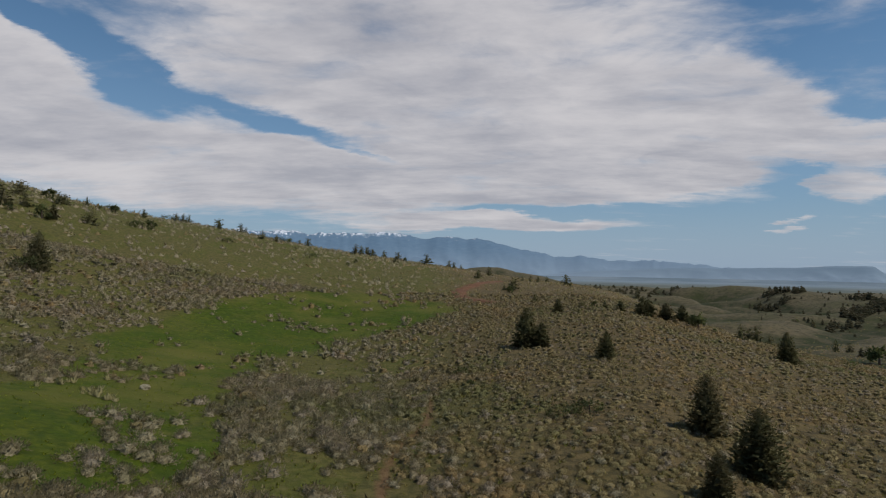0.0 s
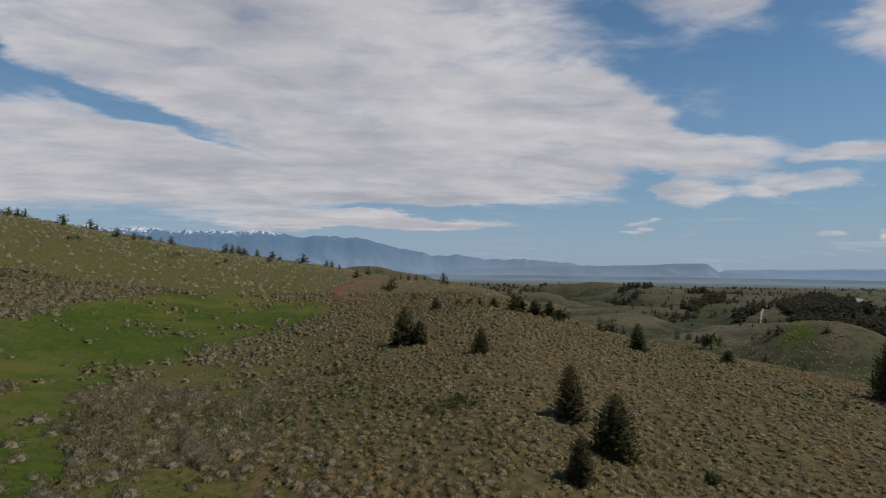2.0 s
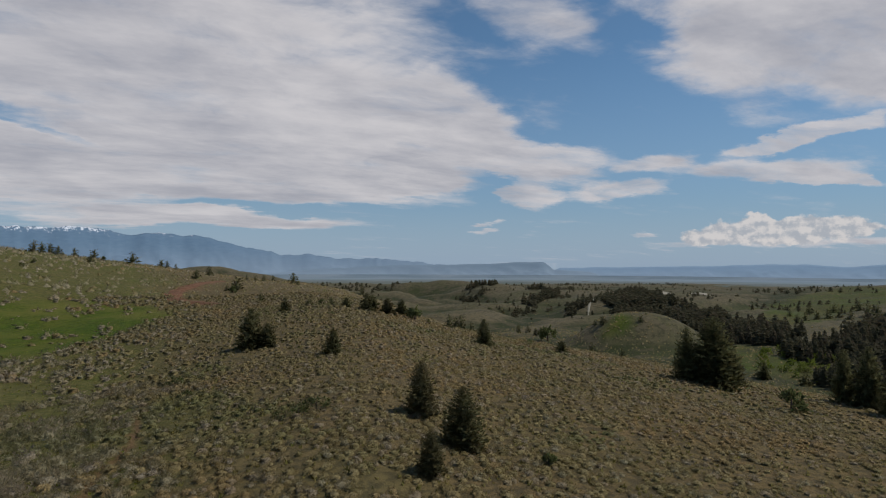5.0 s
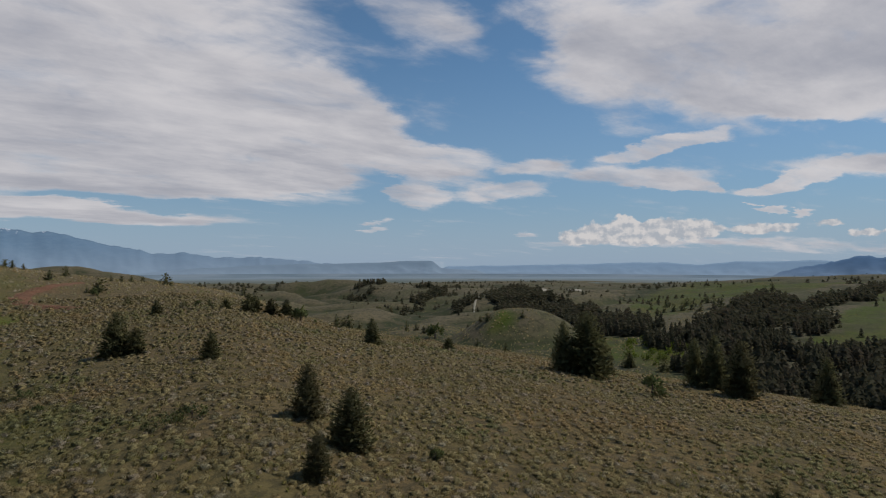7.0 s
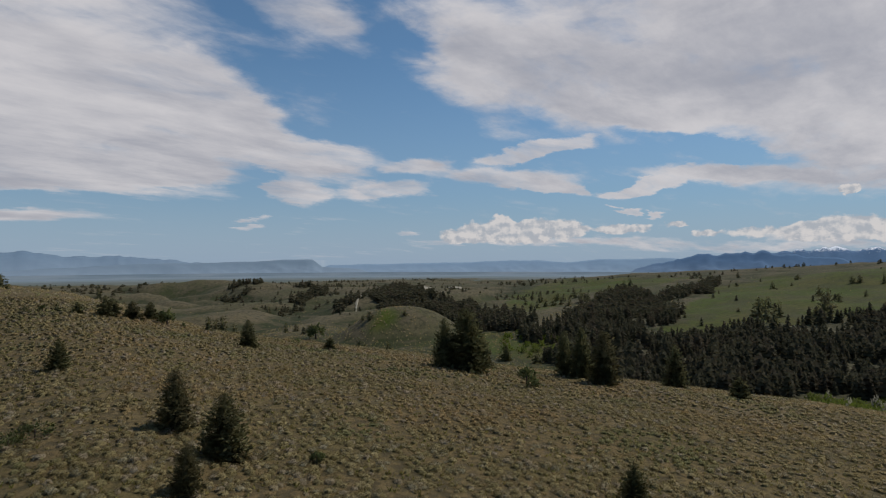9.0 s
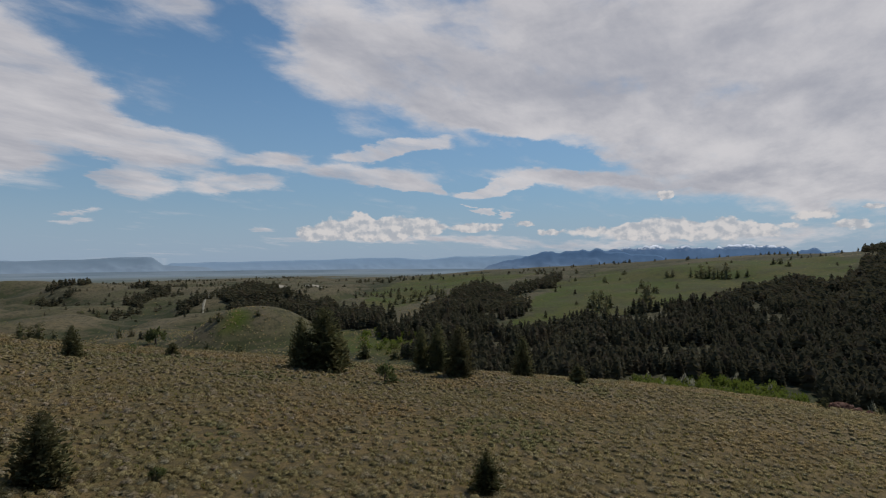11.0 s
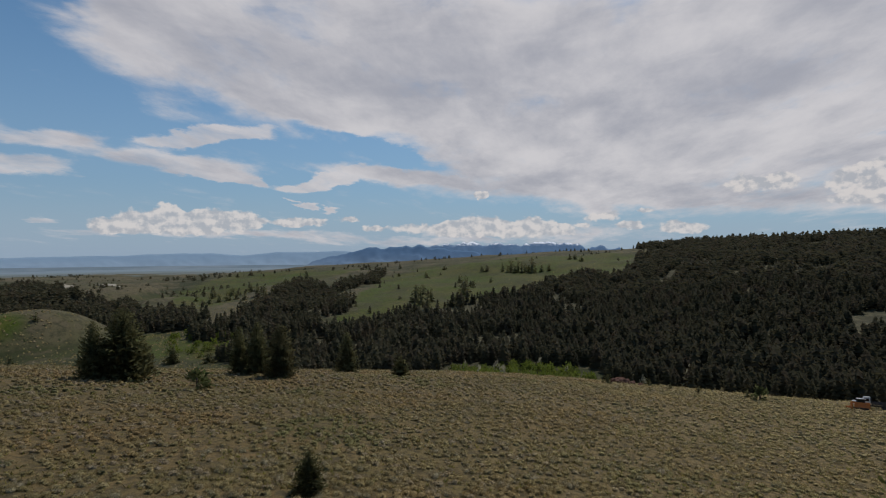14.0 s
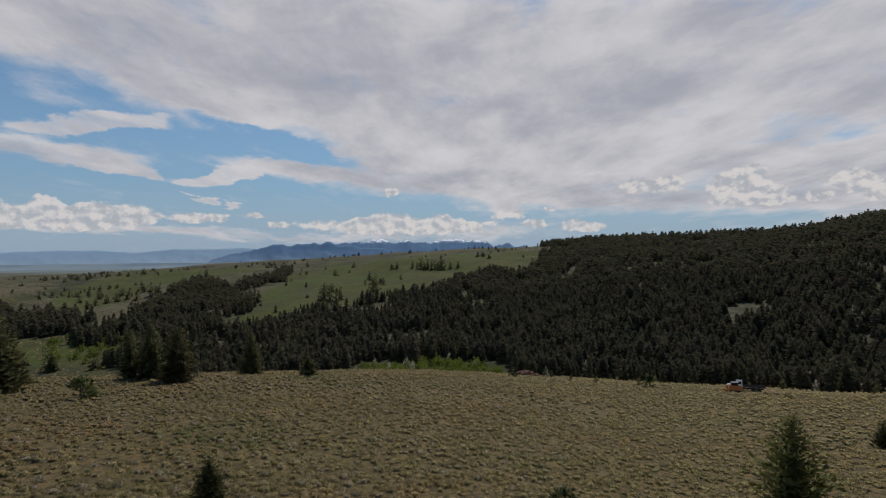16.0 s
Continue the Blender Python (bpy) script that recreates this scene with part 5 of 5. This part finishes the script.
def boulder(x, y, size, flat, mat, label, seed):
    bm = bmesh.new()
    bmesh.ops.create_icosphere(bm, subdivisions=3, radius=1.0)
    for v in bm.verts:
        n = noise.fractal(v.co * 1.3 + Vector((seed * 3.1, seed, 0)), 0.9, 2.0, 4)
        chip = noise.cell(v.co * 1.8 + Vector((seed, 0, 0)))
        v.co *= size * (1 + 0.28 * n + 0.10 * chip)
        v.co.z *= flat
    mesh = bpy.data.meshes.new("boulder")
    bm.to_mesh(mesh)
    bm.free()
    mesh.materials.append(mat)
    ob = new("boulder", mesh)
    ob.matrix_world = pose(x, y, float(height(x, y)) + size * flat * 0.25, 0, 0, seed * 57)
    return tagged(ob, label, "boulder", "boulders")


for k, (x, y, size) in enumerate(((125.2, -21.0, 1.0), (125.4, -23.0, 1.3), (122.5, -24.2, 0.8), (120.2, -25.4, 0.6), (127.5, -22.0, 1.2))):
    boulder(x, y, size, 0.75, RED_ROCK, "weathered red boulder on the brow of the hill", k + 1)
boulder(-23.4, 44.6, 0.36, 0.85, PALE_ROCK, "small pale stone lying in the green meadow", 9)


def part(name, bm, mat, parent, label=""):
    mesh = bpy.data.meshes.new(name)
    bm.to_mesh(mesh)
    bm.free()
    mesh.materials.append(mat)
    ob = new(name, mesh)
    ob.parent = parent
    return tagged(ob, label) if label else ob


def block(bm, x0, x1, y0, y1, z0, z1, bevel=0.05, taper=None):
    """A bevelled box; taper draws its top in at the front and back."""
    made = bmesh.ops.create_cube(bm, size=1.0)["verts"]
    for v in made:
        top = v.co.z > 0
        v.co.x = x1 if v.co.x > 0 else x0
        v.co.y = y1 if v.co.y > 0 else y0
        v.co.z = z1 if top else z0
        if taper and top:
            v.co.x += -taper[0] if v.co.x == x1 else taper[1]
            v.co.y *= taper[2]
    if bevel:
        bmesh.ops.bevel(bm, geom=list({e for v in made for e in v.link_edges}), offset=bevel, segments=2, affect="EDGES")
    return bm


def disc(bm, x, y, z, radius, width, sides=18):
    bmesh.ops.create_cone(bm, cap_ends=True, segments=sides, radius1=radius, radius2=radius, depth=width,
                          matrix=Matrix.Translation((x, y, z)) @ Matrix.Rotation(radians(90), 4, "X"))
    return bm


def flatbed_truck(m):
    """White cab, dark flatbed; x points ahead."""
    truck = new("flatbed_truck")
    truck.matrix_world = m
    part("chassis", block(block(bmesh.new(), -3.6, 3.1, -0.45, -0.25, 0.55, 0.8, 0.02), -3.6, 3.1, 0.25, 0.45, 0.55, 0.8, 0.02), DARK_STEEL, truck)
    cab = part("cab", block(block(bmesh.new(), 0.4, 2.0, -0.95, 0.95, 0.75, 2.25, 0.12, (0.45, 0.05, 0.88)), 0.42, 1.55, -0.82, 0.82, 2.2, 2.34, 0.05), WHITE_PAINT, truck, "white painted cab")
    part("hood", block(bmesh.new(), 1.95, 3.35, -0.9, 0.9, 0.75, 1.45, 0.12, (0.12, 0.0, 0.92)), WHITE_PAINT, truck)
    part("windshield", block(bmesh.new(), 1.62, 1.93, -0.74, 0.74, 1.5, 2.1, 0.02, (0.22, 0.22, 0.95)), DARK_GLASS, truck, "dark windshield glass")
    for s in (-1, 1):
        part("side_window", block(bmesh.new(), 0.65, 1.5, s * 0.90 - 0.02, s * 0.90 + 0.02, 1.5, 2.05, 0.01), DARK_GLASS, cab)
        part("headlight", block(bmesh.new(), 3.28, 3.38, s * 0.68 - 0.14, s * 0.68 + 0.14, 1.0, 1.2, 0.03), DARK_GLASS, truck)
    part("grille", block(bmesh.new(), 3.3, 3.37, -0.45, 0.45, 0.9, 1.25, 0.02), DARK_STEEL, truck)
    part("bumper", block(bmesh.new(), 3.35, 3.52, -0.98, 0.98, 0.55, 0.78, 0.04), DARK_STEEL, truck)
    bed = part("flatbed", block(bmesh.new(), -3.9, 0.3, -1.15, 1.15, 0.95, 1.12, 0.02), DARK_STEEL, truck, "dark steel flatbed")
    for s in (-1, 1):
        part("side_board", block(bmesh.new(), -3.88, 0.28, s * 1.12 - 0.03, s * 1.12 + 0.03, 1.12, 1.5, 0.01), DARK_STEEL, bed)
    part("headboard", block(bmesh.new(), 0.24, 0.32, -1.12, 1.12, 1.12, 1.95, 0.02), DARK_STEEL, bed)
    for x in (2.55, -1.6, -2.7):
        for s in (-1, 1):
            wheel = part("wheel", disc(bmesh.new(), x, s * 0.85, 0.42, 0.42, 0.28), RUBBER, truck)
            part("rim", disc(bmesh.new(), x, s * 1.0, 0.42, 0.2, 0.04, 12), DARK_STEEL, wheel)
    return tagged(truck, "white-cabbed truck with a dark flatbed parked in sagebrush", "truck")


def track_loader(m):
    """A small orange loader on tracks; x points ahead."""
    loader = new("track_loader")
    loader.matrix_world = m
    for s in (-1, 1):
        bm = bmesh.new()
        for x in (-0.75, 0.75):
            disc(bm, x, s * 0.72, 0.3, 0.3, 0.36, 14)
        block(bm, -0.75, 0.75, s * 0.72 - 0.18, s * 0.72 + 0.18, 0.02, 0.58, 0.02)
        part("track", bm, RUBBER, loader)
    part("body", block(bmesh.new(), -1.25, 0.9, -0.6, 0.6, 0.45, 1.25, 0.08, (0.3, 0.05, 0.95)), ORANGE_PAINT, loader, "orange painted body")
    for x in (-0.5, 0.55):
        for y in (-0.5, 0.5):
            part("cab_post", block(bmesh.new(), x - 0.05, x + 0.05, y - 0.05, y + 0.05, 1.2, 2.0, 0.01), DARK_STEEL, loader)
    part("cab_roof", block(bmesh.new(), -0.62, 0.68, -0.62, 0.62, 1.98, 2.08, 0.03), WHITE_PAINT, loader, "white cab roof")
    part("cab_glass", block(bmesh.new(), -0.44, 0.5, -0.44, 0.44, 1.25, 1.98, 0.01), DARK_GLASS, loader)
    for s in (-1, 1):
        arm = block(bmesh.new(), -1.2, 1.3, s * 0.78 - 0.07, s * 0.78 + 0.07, 1.25, 1.45, 0.02)
        block(arm, 1.15, 1.4, s * 0.78 - 0.07, s * 0.78 + 0.07, 0.35, 1.42, 0.02)
        part("lift_arm", arm, ORANGE_PAINT, loader)
    bucket = block(bmesh.new(), 1.35, 1.45, -0.95, 0.95, 0.12, 0.72, 0.02)
    block(bucket, 1.4, 2.1, -0.95, 0.95, 0.10, 0.17, 0.01)
    for s in (-1, 1):
        block(bucket, 1.4, 2.05, s * 0.93 - 0.02, s * 0.93 + 0.02, 0.12, 0.6, 0.0, (0.5, 0.0, 1.0))
    part("bucket", bucket, ORANGE_PAINT, loader)
    return tagged(loader, "small orange track loader standing beside the truck", "loader")


def on_slope(x, y, heading):
    """A pose that stands on the land at x, y and faces the heading (degrees from x)."""
    d = 1.5
    up = Vector((float(height(x - d, y) - height(x + d, y)), float(height(x, y - d) - height(x, y + d)), 2 * d)).normalized()
    ahead = Vector((math.cos(radians(heading)), math.sin(radians(heading)), 0))
    side = up.cross(ahead).normalized()
    ahead = side.cross(up)
    turn = Matrix((ahead, side, up)).transposed().to_4x4()
    return Matrix.Translation((x, y, float(height(x, y)) - 0.02)) @ turn


flatbed_truck(on_slope(107.2, -61.8, 62) @ Matrix.Scale(0.9, 4))
track_loader(on_slope(103.2, -57.6, 66))
